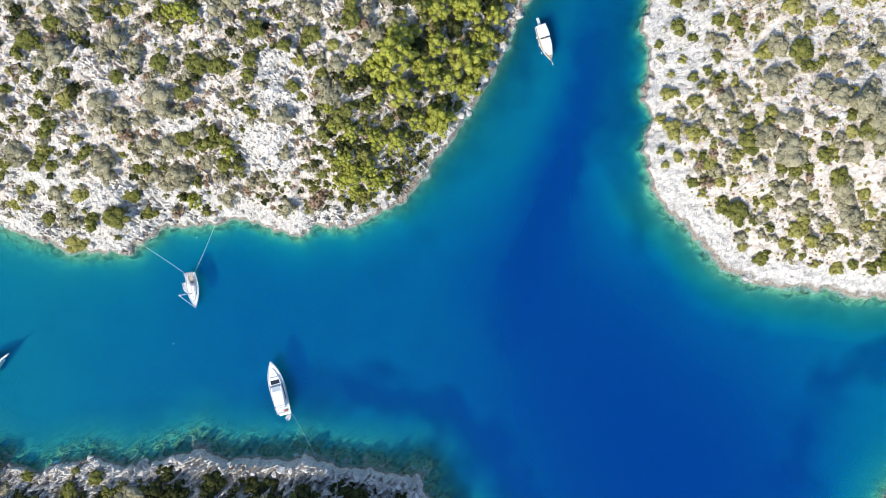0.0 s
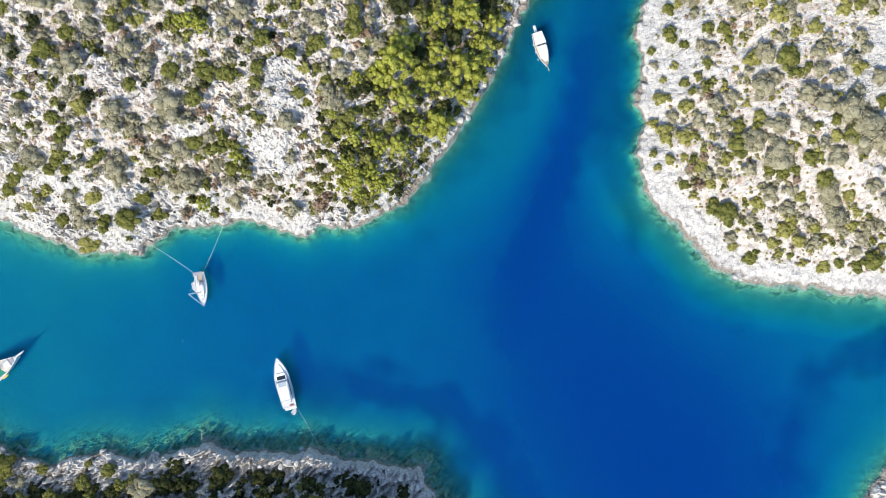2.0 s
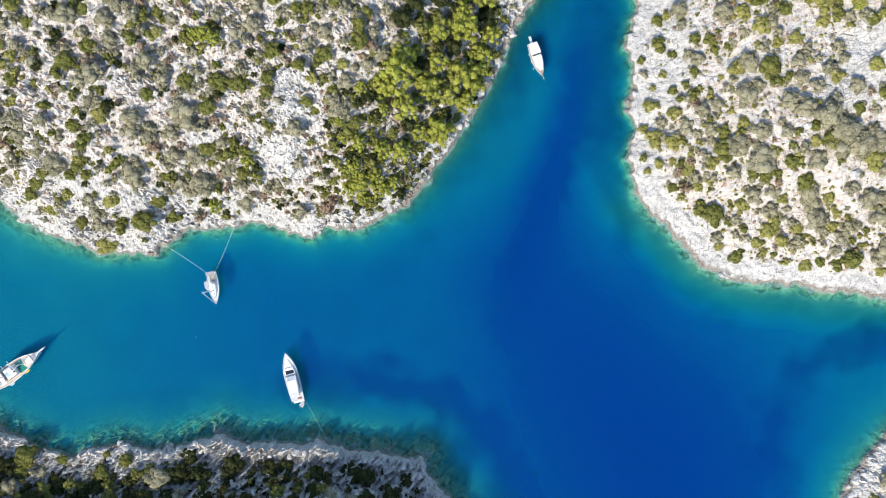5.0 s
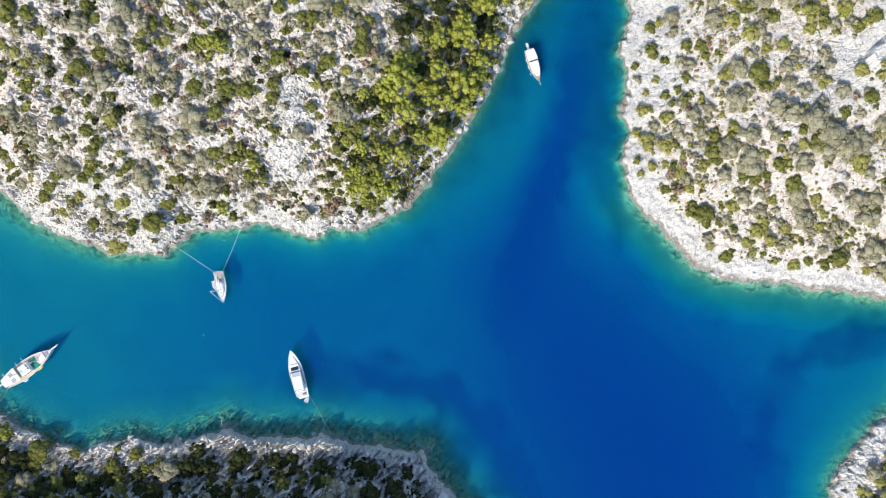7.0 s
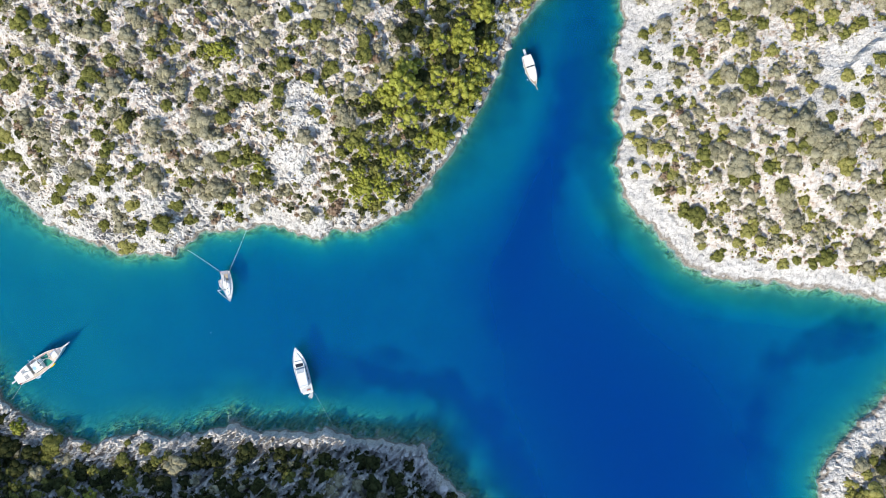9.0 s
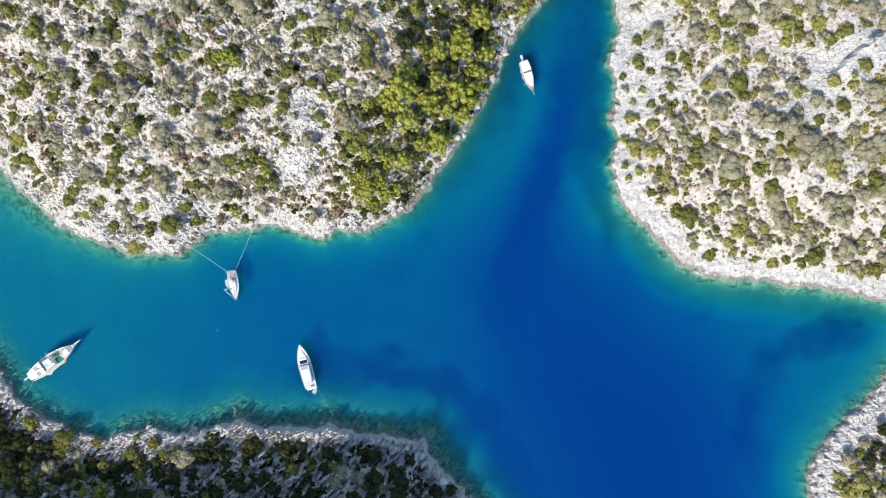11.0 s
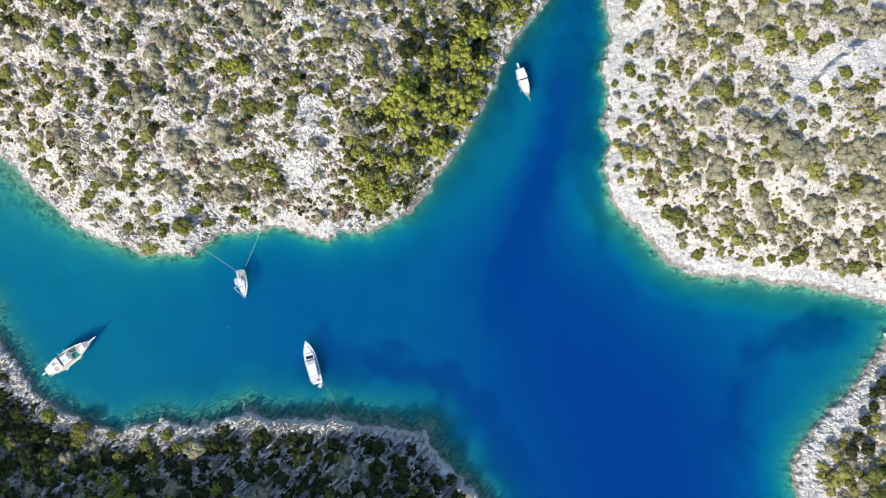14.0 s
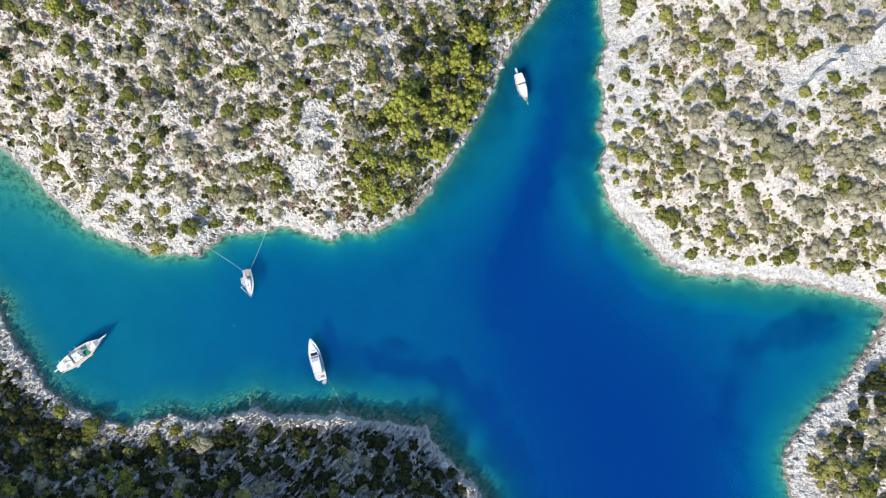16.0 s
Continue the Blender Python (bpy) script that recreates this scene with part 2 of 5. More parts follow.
def hashed(ix, iy, seed):
    h = (ix * 374761393 + iy * 668265263 + seed * 974634777) & 0xFFFFFFFF
    h = ((h ^ (h >> 13)) * 1274126177) & 0xFFFFFFFF
    return ((h ^ (h >> 16)) & 0xFFFF) / 65535.0


def rough(x, y, seed):
    """Smooth gradient-like noise between -1 and 1, for arrays."""
    fx, fy = np.floor(x), np.floor(y)
    ix, iy = fx.astype(np.int64), fy.astype(np.int64)
    u, v = x - fx, y - fy
    total = 0
    su, sv = u * u * u * (u * (u * 6 - 15) + 10), v * v * v * (v * (v * 6 - 15) + 10)
    for a in (0, 1):
        for b in (0, 1):
            angle = hashed(ix + a, iy + b, seed) * 2 * math.pi
            d = np.cos(angle) * (u - a) + np.sin(angle) * (v - b)
            total = total + d * (su if a else 1 - su) * (sv if b else 1 - sv)
    return total * 1.5


def layered(x, y, seed, octaves=4):
    total, size = 0, 1.0
    for k in range(octaves):
        total = total + rough(x / size, y / size, seed + 17 * k) * size
        size *= 0.5
    return total


def ridged(x, y, seed, octaves=4):
    total, size = 0, 1.0
    for k in range(octaves):
        total = total + (1 - 2 * np.abs(rough(x / size, y / size, seed + 17 * k))) * size ** 0.7
        size *= 0.5
    return total - 0.8


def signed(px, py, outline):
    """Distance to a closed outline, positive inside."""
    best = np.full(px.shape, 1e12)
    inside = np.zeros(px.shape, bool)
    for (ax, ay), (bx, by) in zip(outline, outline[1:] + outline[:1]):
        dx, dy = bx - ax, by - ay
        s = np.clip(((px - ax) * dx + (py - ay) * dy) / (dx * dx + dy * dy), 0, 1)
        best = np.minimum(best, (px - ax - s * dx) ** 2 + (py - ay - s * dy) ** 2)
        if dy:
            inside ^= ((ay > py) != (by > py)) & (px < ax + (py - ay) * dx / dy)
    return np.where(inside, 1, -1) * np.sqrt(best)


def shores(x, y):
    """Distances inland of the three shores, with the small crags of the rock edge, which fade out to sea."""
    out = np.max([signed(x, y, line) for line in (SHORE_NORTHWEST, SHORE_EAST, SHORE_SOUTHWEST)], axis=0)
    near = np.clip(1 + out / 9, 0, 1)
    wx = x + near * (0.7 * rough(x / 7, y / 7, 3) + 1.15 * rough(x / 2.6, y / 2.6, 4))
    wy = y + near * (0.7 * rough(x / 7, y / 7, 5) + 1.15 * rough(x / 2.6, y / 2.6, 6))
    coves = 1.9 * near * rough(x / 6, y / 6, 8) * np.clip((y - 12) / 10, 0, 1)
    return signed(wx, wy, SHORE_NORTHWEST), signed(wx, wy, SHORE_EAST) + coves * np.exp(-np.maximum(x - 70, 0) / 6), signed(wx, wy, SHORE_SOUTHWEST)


def channel(x, y):
    best = np.zeros(x.shape)
    for (ax, ay, aw, ad), (bx, by, bw, bd) in zip(CHANNEL, CHANNEL[1:]):
        dx, dy = bx - ax, by - ay
        s = np.clip(((x - ax) * dx + (y - ay) * dy) / (dx * dx + dy * dy), 0, 1)
        dist = np.hypot(x - ax - s * dx, y - ay - s * dy)
        best = np.maximum(best, (ad + s * (bd - ad)) * np.exp(-(dist / (aw + s * (bw - aw))) ** 2))
    return best


def meadow(x, y):
    """Cover of sea grass on the sea bed, 0 to 1, with soft ragged edges."""
    wx, wy = x + 3.5 * layered(x / 12, y / 12, 63, 3), y + 3.5 * layered(x / 12, y / 12, 64, 3)
    best = np.zeros(x.shape)
    for ax, ay, bx, by, width, cover in WEED:
        dx, dy = bx - ax, by - ay
        s = np.clip(((wx - ax) * dx + (wy - ay) * dy) / (dx * dx + dy * dy), 0, 1)
        away = np.hypot(wx - ax - s * dx, wy - ay - s * dy)
        best = best + (1 - best) * 0.9 * cover * np.exp(-(away / (1.2 * width)) ** 2)
    return best


def scarp(x, y):
    """A tilted limestone ledge on the eastern hill that breaks off sharply to the north-west."""
    ax, ay, bx, by = 131.0, 58.5, 162.0, 83.0
    run = math.hypot(bx - ax, by - ay)
    ux, uy = (bx - ax) / run, (by - ay) / run
    along = (x - ax) * ux + (y - ay) * uy + 1.5 * rough(x / 5, y / 5, 26)
    off = -(x - ax) * uy + (y - ay) * ux + 1.2 * rough(x / 3.5, y / 3.5, 27)
    body = np.clip(-off / 0.7, 0, 1) * np.exp(np.minimum(off, 0) / 9)
    ends = np.clip(along / 6, 0, 1) * np.clip((run + 14 - along) / 6, 0, 1)
    return (3.2 + 1.2 * rough(x / 6, y / 6, 28)) * body * ends


RIDGE = 37.0     # height of the unseen ridge behind the south-western shore, set by its shadow


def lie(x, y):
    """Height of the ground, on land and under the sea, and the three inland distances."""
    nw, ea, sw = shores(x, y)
    p_nw, p_ea, p_sw = np.maximum(nw, 0), np.maximum(ea, 0), np.maximum(sw, 0)
    south = 1 / (1 + np.exp((y + 28) / 6))
    back = p_ea - 5 * (1 - np.exp(-p_ea / 8))
    bluff = np.clip((x + 110) / 45, 0, 1)
    ledge_sw = np.maximum(p_sw - 13 + 7 * bluff, 0)
    # a steep ridge out of view, shaped to keep the sun off the south-western shore
    step_up = np.clip((p_sw - 37 + 3 * rough(x / 15, y / 15, 54)) / 16, 0, 1)
    lee = x + 0.6 * np.minimum(p_sw, 60)
    ridge = RIDGE * (0.6 + 0.4 * np.clip((lee + 140) / 45, 0, 1) + 0.12 * np.clip((lee + 50) / 25, 0, 1)) * step_up * step_up * (3 - 2 * step_up)
    foot = p_nw - 4.5 * (1 - np.exp(-p_nw / 4.5))
    hill = 30 * (1 - np.exp(-foot / 25)) + (26 - 10 * south) * (1 - np.exp(-back / 42)) + 13 * (1 - np.exp(-ledge_sw / 20)) + ridge
    land = np.maximum(np.maximum(nw, ea), sw)
    # limestone relief: ledges along the strike, then crags
    a = 0.75
    sx, sy = x * math.cos(a) + y * math.sin(a), -x * math.sin(a) + y * math.cos(a)
    ledge = 1 - 2 * np.abs(rough(sx / 9, sy / 3.2, 21))
    crag = 1 - 2 * np.abs(layered(x / 3.0, y / 3.0, 31, 3))
    crag_sw = ridged(sx / 5.5 + 0.5 * rough(x / 6, y / 6, 44), sy / 2.2, 41)
    rocky = np.clip((-y - 24) / 10, 0, 1)
    gentle = np.where(ea > 0, 0.4 + 0.7 * rocky, 1.0)
    # blocks with sharp edges between joints
    jx, jy = sx + 0.9 * rough(x / 4, y / 4, 23), sy + 0.9 * rough(x / 4, y / 4, 24)
    block_h = hashed(np.floor(jx / 3.4).astype(np.int64), np.floor(jy / 1.9).astype(np.int64), 5) - 0.5
    block_h = block_h + 0.7 * (hashed(np.floor(jx / 1.5 + 0.3).astype(np.int64), np.floor(jy / 1.2).astype(np.int64), 6) - 0.5)
    clefts = -1.5 * np.clip(1 - np.abs(rough(sx / 7 + 0.4 * crag, sy / 2.6, 29)) / 0.1, 0, 1)
    rugged = np.clip(0.55 + 1.2 * rough(x / 17, y / 17, 25), 0.15, 1.2)
    rugged = rugged * np.where(sw > 0, np.clip(sw / 9, 0.6, 1), np.where(ea > 0, np.clip(ea / 16, 0.15 + 0.7 * rocky, 1), 1))
    relief = np.where(ea > 0, 0.4 + 0.4 * rocky, np.where(sw > 0, 1.2, 2.1)) * rugged * block_h + np.where(ea > 0, 0.35, np.where(sw > 0, 2.0, 1.3)) * clefts * rugged + gentle * (0.5 * ledge + 0.75 * crag) + np.where(sw > 0, (1.9 + 1.2 * bluff) * crag_sw * np.clip(sw / 7, 0.65 + 0.2 * bluff, 1), 0)
    swell = 2.2 * rough(x / 28, y / 28, 51) + 1.0 * rough(x / 11, y / 11, 52)
    inland = np.clip(land / 14, 0, 1)
    rim = np.clip(land / np.where(sw > 0, 0.7, 1.5), 0, 1)
    cliff = np.where(sw > 0, 0.9 + 1.3 * bluff + 1.6 * bluff * np.exp(-((p_sw - 1.5) / 2.5) ** 2), 0) + np.where(nw > 0, 0.7 - 0.45 * np.clip((x + 40) / 20, 0, 1), 0) + np.where(ea > 0, 0.25 + 0.8 * np.clip((y - 14) / 10, 0, 1), 0)
    above = 0.12 + cliff * np.clip(land / np.where(sw > 0, 0.45, 1.0), 0, 1) + hill + rim * relief * 0.8 + inland * swell + scarp(x, y)
    # sea bed
    d = np.maximum(-land, 0)
    shelf = 6.4 + 4.8 * np.clip((x + 130) / 70, 0, 1) * (1 - 0.7 * np.clip((x - 90) / 50, 0, 1)) - 4 * np.clip((y + 8) / 38, 0, 1)
    out_nw, out_ea, out_sw = np.maximum(-nw, 0), np.maximum(-ea, 0), np.maximum(-sw, 0)
    slope = shelf * (1 - np.exp(-(out_nw / 7) ** 1.1))
    north = np.clip((y - 12) / 15, 0, 1)
    bank = 3.6 * (1 - np.exp(-(out_ea / 4.5) ** 1.2)) + (shelf + 1) / (1 + np.exp(-(out_ea - 15) / 2.2))
    beach = bank * (1 - north) + north * shelf * (1 - np.exp(-(out_ea / 4.2) ** 1.1))
    reef_se = 3.2 * (1 - np.exp(-out_ea / 3)) + shelf / (1 + np.exp(-(out_ea - 13) / 4.5))
    reach = 8.5 + 5.5 * np.clip((x + 125) / 50, 0, 1)
    reef_sw = 2.0 * (1 - np.exp(-out_sw / 6)) + shelf / (1 + np.exp(-(out_sw - reach - 2) / 5.0))
    floor_depth = np.minimum(np.minimum(slope, beach * (1 - south) + reef_se * south), reef_sw)
    floor_depth = floor_depth + channel(x, y) * (1 - np.exp(-(d / 15) ** 2))
    grass = meadow(x, y)
    floor_depth = floor_depth + 1.5 * grass * np.clip((floor_depth - 1) / 4, 0, 1)
    shoal = np.clip(d / 1.5, 0, 1) * np.exp(-np.maximum(floor_depth - 2, 0) / 1.3)
    terrace = shoal * (np.where(out_sw <= d + 0.01, 1.2 * crag_sw + 0.9 * block_h, np.where(y < -28, 0.3 * crag + 0.1 * block_h, 0.12 * crag)))
    below = -0.12 - 0.2 * np.clip(d / 1.0, 0, 1) - 0.5 * floor_depth + 0.55 * terrace + 0.2 * np.clip(d / 12, 0, 1) * rough(x / 9, y / 9, 61)
    below = np.minimum(below, -0.05)
    return np.where(land > 0, np.maximum(above, 0.06), below), nw, ea, sw


# clearings of bare rock: east, north, half sizes, turn in degrees
CLEARINGS = [(146, 66, 30, 9, 25), (128, 50, 12, 9, 0), (100, 58, 8, 5, 0), (-47, 45, 6, 11, 10), (-55, 28, 10, 8, 0), (-120, 20, 16, 8, -30), (-90, 15, 22, 5, 0),
             (76, 66, 8, 16, 0), (78, 88, 6, 8, 0), (83, 4, 8, 8, 0), (-45, 78, 8, 7, 30), (-150, 38, 10, 6, -35), (-75, 34, 5, 3, 0)]


def needles(x, y):
    """Fallen pine needles under the wood on the north-western shore."""
    ax, ay, bx, by = -20.0, 26.0, 24.0, 88.0
    s = np.clip(((x - ax) * (bx - ax) + (y - ay) * (by - ay)) / ((bx - ax) ** 2 + (by - ay) ** 2), 0, 1)
    away = np.hypot(x - ax - s * (bx - ax), y - ay - s * (by - ay))
    return np.exp(-(away / 17) ** 4)


def bare(x, y):
    """How bare the rock is, 0 to 1."""
    best = np.zeros(x.shape)
    for cx, cy, ax, ay, turn in CLEARINGS:
        c, s = math.cos(radians(turn)), math.sin(radians(turn))
        u, v = (x - cx) * c + (y - cy) * s, -(x - cx) * s + (y - cy) * c
        best = np.maximum(best, np.exp(-((u / ax) ** 2 + (v / ay) ** 2) ** 2))
    return best


# ---- building helpers ----
def array_mesh(name, verts, faces, material, smooth=False, **fields):
    """A mesh from arrays: corners and equal-sided faces, with named values per corner."""
    me = bpy.data.meshes.new(name)
    sides = faces.shape[1]
    me.vertices.add(len(verts))
    me.vertices.foreach_set("co", np.ascontiguousarray(verts, np.float32).ravel())
    me.loops.add(faces.size)
    me.loops.foreach_set("vertex_index", np.ascontiguousarray(faces, np.int32).ravel())
    me.polygons.add(len(faces))
    me.polygons.foreach_set("loop_start", np.arange(0, faces.size, sides, dtype=np.int32))
    me.polygons.foreach_set("loop_total", np.full(len(faces), sides, np.int32))
    me.polygons.foreach_set("use_smooth", np.full(len(faces), smooth, bool))
    for key, values in fields.items():
        me.attributes.new(key, "FLOAT", "POINT").data.foreach_set("value", np.ascontiguousarray(values, np.float32).ravel())
    me.update(calc_edges=True)
    me.materials.append(material)
    return me


def axis_steps(half, step, far, growth=1.35):
    inner = np.arange(-half, half + step / 2, step)
    outer, gap, at = [], step, half
    while at < far:
        gap *= growth
        at += gap
        outer.append(at)
    outer = np.array(outer)
    return np.concatenate([-outer[::-1], inner, outer])


def sheet_faces(nx, ny):
    i = np.arange(nx - 1)[None, :] + nx * np.arange(ny - 1)[:, None]
    i = i.ravel()
    return np.stack([i, i + 1, i + nx + 1, i + nx], 1)


def part(name, bm, material, parent, label="", smooth=False):
    """Links a bmesh as one mesh object under a thing or a part."""
    me = bpy.data.meshes.new(name)
    bmesh.ops.recalc_face_normals(bm, faces=bm.faces)
    if smooth:
        for f in bm.faces:
            f.smooth = True
    bm.to_mesh(me)
    bm.free()
    me.materials.append(material)
    ob = new(name, me)
    ob.parent = parent
    if label:
        ob["label"] = label
    return ob


def thing(name, m, label, category, group="", kind=""):
    ob = new(name)
    ob.empty_display_size = 0.5
    ob.matrix_world = m
    return tagged(ob, label, category, group, kind)


def solid(bm, outline, z0, z1, shrink=1.0, slide=0.0, bevel=0.0):
    """An upright block over an outline; its top is drawn in by shrink about the middle and slid forward."""
    mx = sum(p[0] for p in outline) / len(outline)
    my = sum(p[1] for p in outline) / len(outline)
    low = [bm.verts.new((x, y, z0)) for x, y in outline]
    high = [bm.verts.new((mx + (x - mx) * shrink + slide, my + (y - my) * shrink, z1)) for x, y in outline]
    faces = [bm.faces.new(low[::-1]), bm.faces.new(high)]
    n = len(outline)
    for k in range(n):
        faces.append(bm.faces.new((low[k], low[(k + 1) % n], high[(k + 1) % n], high[k])))
    if bevel:
        edges = {e for f in faces[1:2] for e in f.edges}
        bmesh.ops.bevel(bm, geom=list(edges), offset=bevel, segments=2, profile=0.6, affect="EDGES")


def slab(bm, x0, x1, y0, y1, z0, z1, shrink=1.0, slide=0.0, bevel=0.04):
    solid(bm, [(x0, y0), (x1, y0), (x1, y1), (x0, y1)], z0, z1, shrink, slide, bevel)


def tube(bm, points, radius, sides=6):
    """A round bar along points."""
    rings = []
    pts = [Vector(p) for p in points]
    for k, p in enumerate(pts):
        way = (pts[min(k + 1, len(pts) - 1)] - pts[max(k - 1, 0)]).normalized()
        side = way.cross(Vector((0, 0, 1)))
        if side.length < 0.05:
            side = way.cross(Vector((1, 0, 0)))
        side.normalize()
        up = side.cross(way)
        rings.append([bm.verts.new(p + radius * (math.cos(a) * side + math.sin(a) * up)) for a in (2 * math.pi * q / sides for q in range(sides))])
    for r0, r1 in zip(rings, rings[1:]):
        for q in range(sides):
            bm.faces.new((r0[q], r0[(q + 1) % sides], r1[(q + 1) % sides], r1[q]))
    bm.faces.new(rings[0][::-1])
    bm.faces.new(rings[-1])


def hull_line(s, stern, fullness, sharp):
    """Half width of a hull, from 0 to 1, at s from stern to bow."""
    aft = stern + (1 - stern) * math.sin(min(1, s / fullness) * math.pi / 2)
    fore = 1.0 if s < fullness else max(0.0, 1 - ((s - fullness) / (1 - fullness)) ** sharp)
    return aft * fore


def build_hull(root, length, beam, draft, rail, sheer, stern, fullness, sharp, hull_mat, deck_mat, rim_mat, deck_label):
    """Hull, deck and rim of a boat whose stern is at x = 0 and bow at x = length."""
    steps = 26
    bm, dk, rm = bmesh.new(), bmesh.new(), bmesh.new()
    rows, deck, rim = [], [], []
    for k in range(steps + 1):
        s = k / steps
        w = max(0.02, beam / 2 * hull_line(s, stern, fullness, sharp))
        top = rail + sheer * s ** 2
        x = s * length
        flare = x + 0.0
        rows.append([bm.verts.new(p) for p in ((flare, -w, top), (flare - 0.4 * s, -w * 0.9, 0.2), (flare - 1.2 * s ** 3, -w * 0.55, -draft * 0.7),
                                               (flare - 1.6 * s ** 3, 0, -draft), (flare - 1.2 * s ** 3, w * 0.55, -draft * 0.7),
                                               (flare - 0.4 * s, w * 0.9, 0.2), (flare, w, top))])
        v = max(0.01, w - 0.06)
        deck.append([dk.verts.new((x - 0.05 * s, y, top - 0.18 + 0.05 * (1 - abs(c)))) for c, y in ((-1, -v), (-0.5, -v / 2), (0, 0), (0.5, v / 2), (1, v))])
        i = max(0.005, w - 0.16)
        rim.append([rm.verts.new(p) for p in ((x, -w - 0.03, top - 0.1), (x, -w - 0.03, top + 0.05), (x, -i, top + 0.05), (x, -i, top - 0.19),
                                              (x, w + 0.03, top - 0.1), (x, w + 0.03, top + 0.05), (x, i, top + 0.05), (x, i, top - 0.19))])
    for line, b in ((rows, bm), (deck, dk)):
        for r0, r1 in zip(line, line[1:]):
            for q in range(len(r0) - 1):
                b.faces.new((r0[q], r0[q + 1], r1[q + 1], r1[q]))
    bm.faces.new(rows[0])
    bm.faces.new(rows[-1][::-1])
    for r0, r1 in zip(rim, rim[1:]):
        for base in (0, 4):
            for q in range(3):
                rm.faces.new((r0[base + q], r0[base + q + 1], r1[base + q + 1], r1[base + q]))
    slab(rm, -0.04, 0.12, -beam / 2 * stern, beam / 2 * stern, rail - 0.19, rail + 0.05, bevel=0.02)
    part("hull", bm, hull_mat, root, smooth=True)
    part("deck", dk, deck_mat, root, deck_label)
    part("rim", rm, rim_mat, root)


def deck_shape(length, beam, stern, fullness, sharp, s0, s1, inset, steps=10):
    """Outline that follows the hull between two stations, drawn in by inset."""
    right, left = [], []
    for k in range(steps + 1):
        s = s0 + (s1 - s0) * k / steps
        w = max(0.05, beam / 2 * hull_line(s, stern, fullness, sharp) - inset)
        right.append((s * length, -w))
        left.append((s * length, w))
    return right + left[::-1]


# ---- ground and sea ----
def build_ground():
    gx, gy = axis_steps(188, 0.5, 2000), axis_steps(110, 0.5, 2000)
    # a finer sheet where the craggy south-western rocks lie
    gy = np.concatenate([gy[gy < -106], np.arange(-106, -57.9, 0.32), gy[gy > -57.6]])
    x, y = np.meshgrid(gx, gy)
    h, nw, ea, sw = lie(x, y)
    weed = meadow(x, y) * np.clip((-h - 0.4) / 0.8, 0, 1)
    smooth_bed = np.where((ea > sw) & (y > -30), np.clip((-ea - 1.5) / 3, 0, 1), 0.25)
    clear = bare(x, y)
    land = np.maximum(np.maximum(nw, ea), sw)
    inland = np.clip((land - 4) / 6, 0, 1)
    soil = inland * np.where(ea > 0, 0.62, np.where(sw > 0, 0.25, 0.6)) * (1 - 0.8 * clear)
    litter = inland * np.where(sw > 0, 0.42, np.where(ea > 0, 0.22, 0.3)) * (1 - clear)
    litter = np.maximum(litter, np.where(nw > 3, 0.6, 0) * needles(x, y) * np.clip((nw - 3) / 3, 0, 1))
    verts = np.stack([x.ravel(), y.ravel(), h.ravel()], 1)
    me = array_mesh("ground", verts, sheet_faces(len(gx), len(gy)), GROUND, False, soil=soil, weed=weed, litter=litter, smooth_bed=smooth_bed)
    tagged(new("ground", me), "pale limestone hills running down into the sea bed", "ground", kind="structure")


def build_sea():
    gx, gy = axis_steps(188, 1.6, 2000), axis_steps(110, 1.6, 2000)
    x, y = np.meshgrid(gx, gy)
    h = lie(x, y)[0]
    faces = sheet_faces(len(gx), len(gy))
    for name, z, mat, label in (("water", 0.0, WATER, "clear calm sea, turquoise shallows and deep blue channel"),
                                ("water_body", -LAYER, WATER_BODY, "deep blue body of water below the surface")):
        verts = np.stack([x.ravel(), y.ravel(), np.full(x.size, z)], 1)
        me = array_mesh(name, verts, faces, mat, True, depth=np.maximum(-h, 0))
        tagged(new(name, me), label, "sea", kind="structure")


build_ground()
build_sea()


# ---- plants ----
def ball(level):
    """Corners and triangles of a unit ball, without its underside."""
    bm = bmesh.new()
    bmesh.ops.create_icosphere(bm, subdivisions=level, radius=1.0)
    under = [f for f in bm.faces if f.calc_center_median().z < -0.45]
    bmesh.ops.delete(bm, geom=under, context="FACES")
    bm.verts.index_update()
    verts = np.array([v.co[:] for v in bm.verts])
    faces = np.array([[v.index for v in f.verts] for f in bm.faces])
    bm.free()
    return verts, faces


BALL = ball(1)


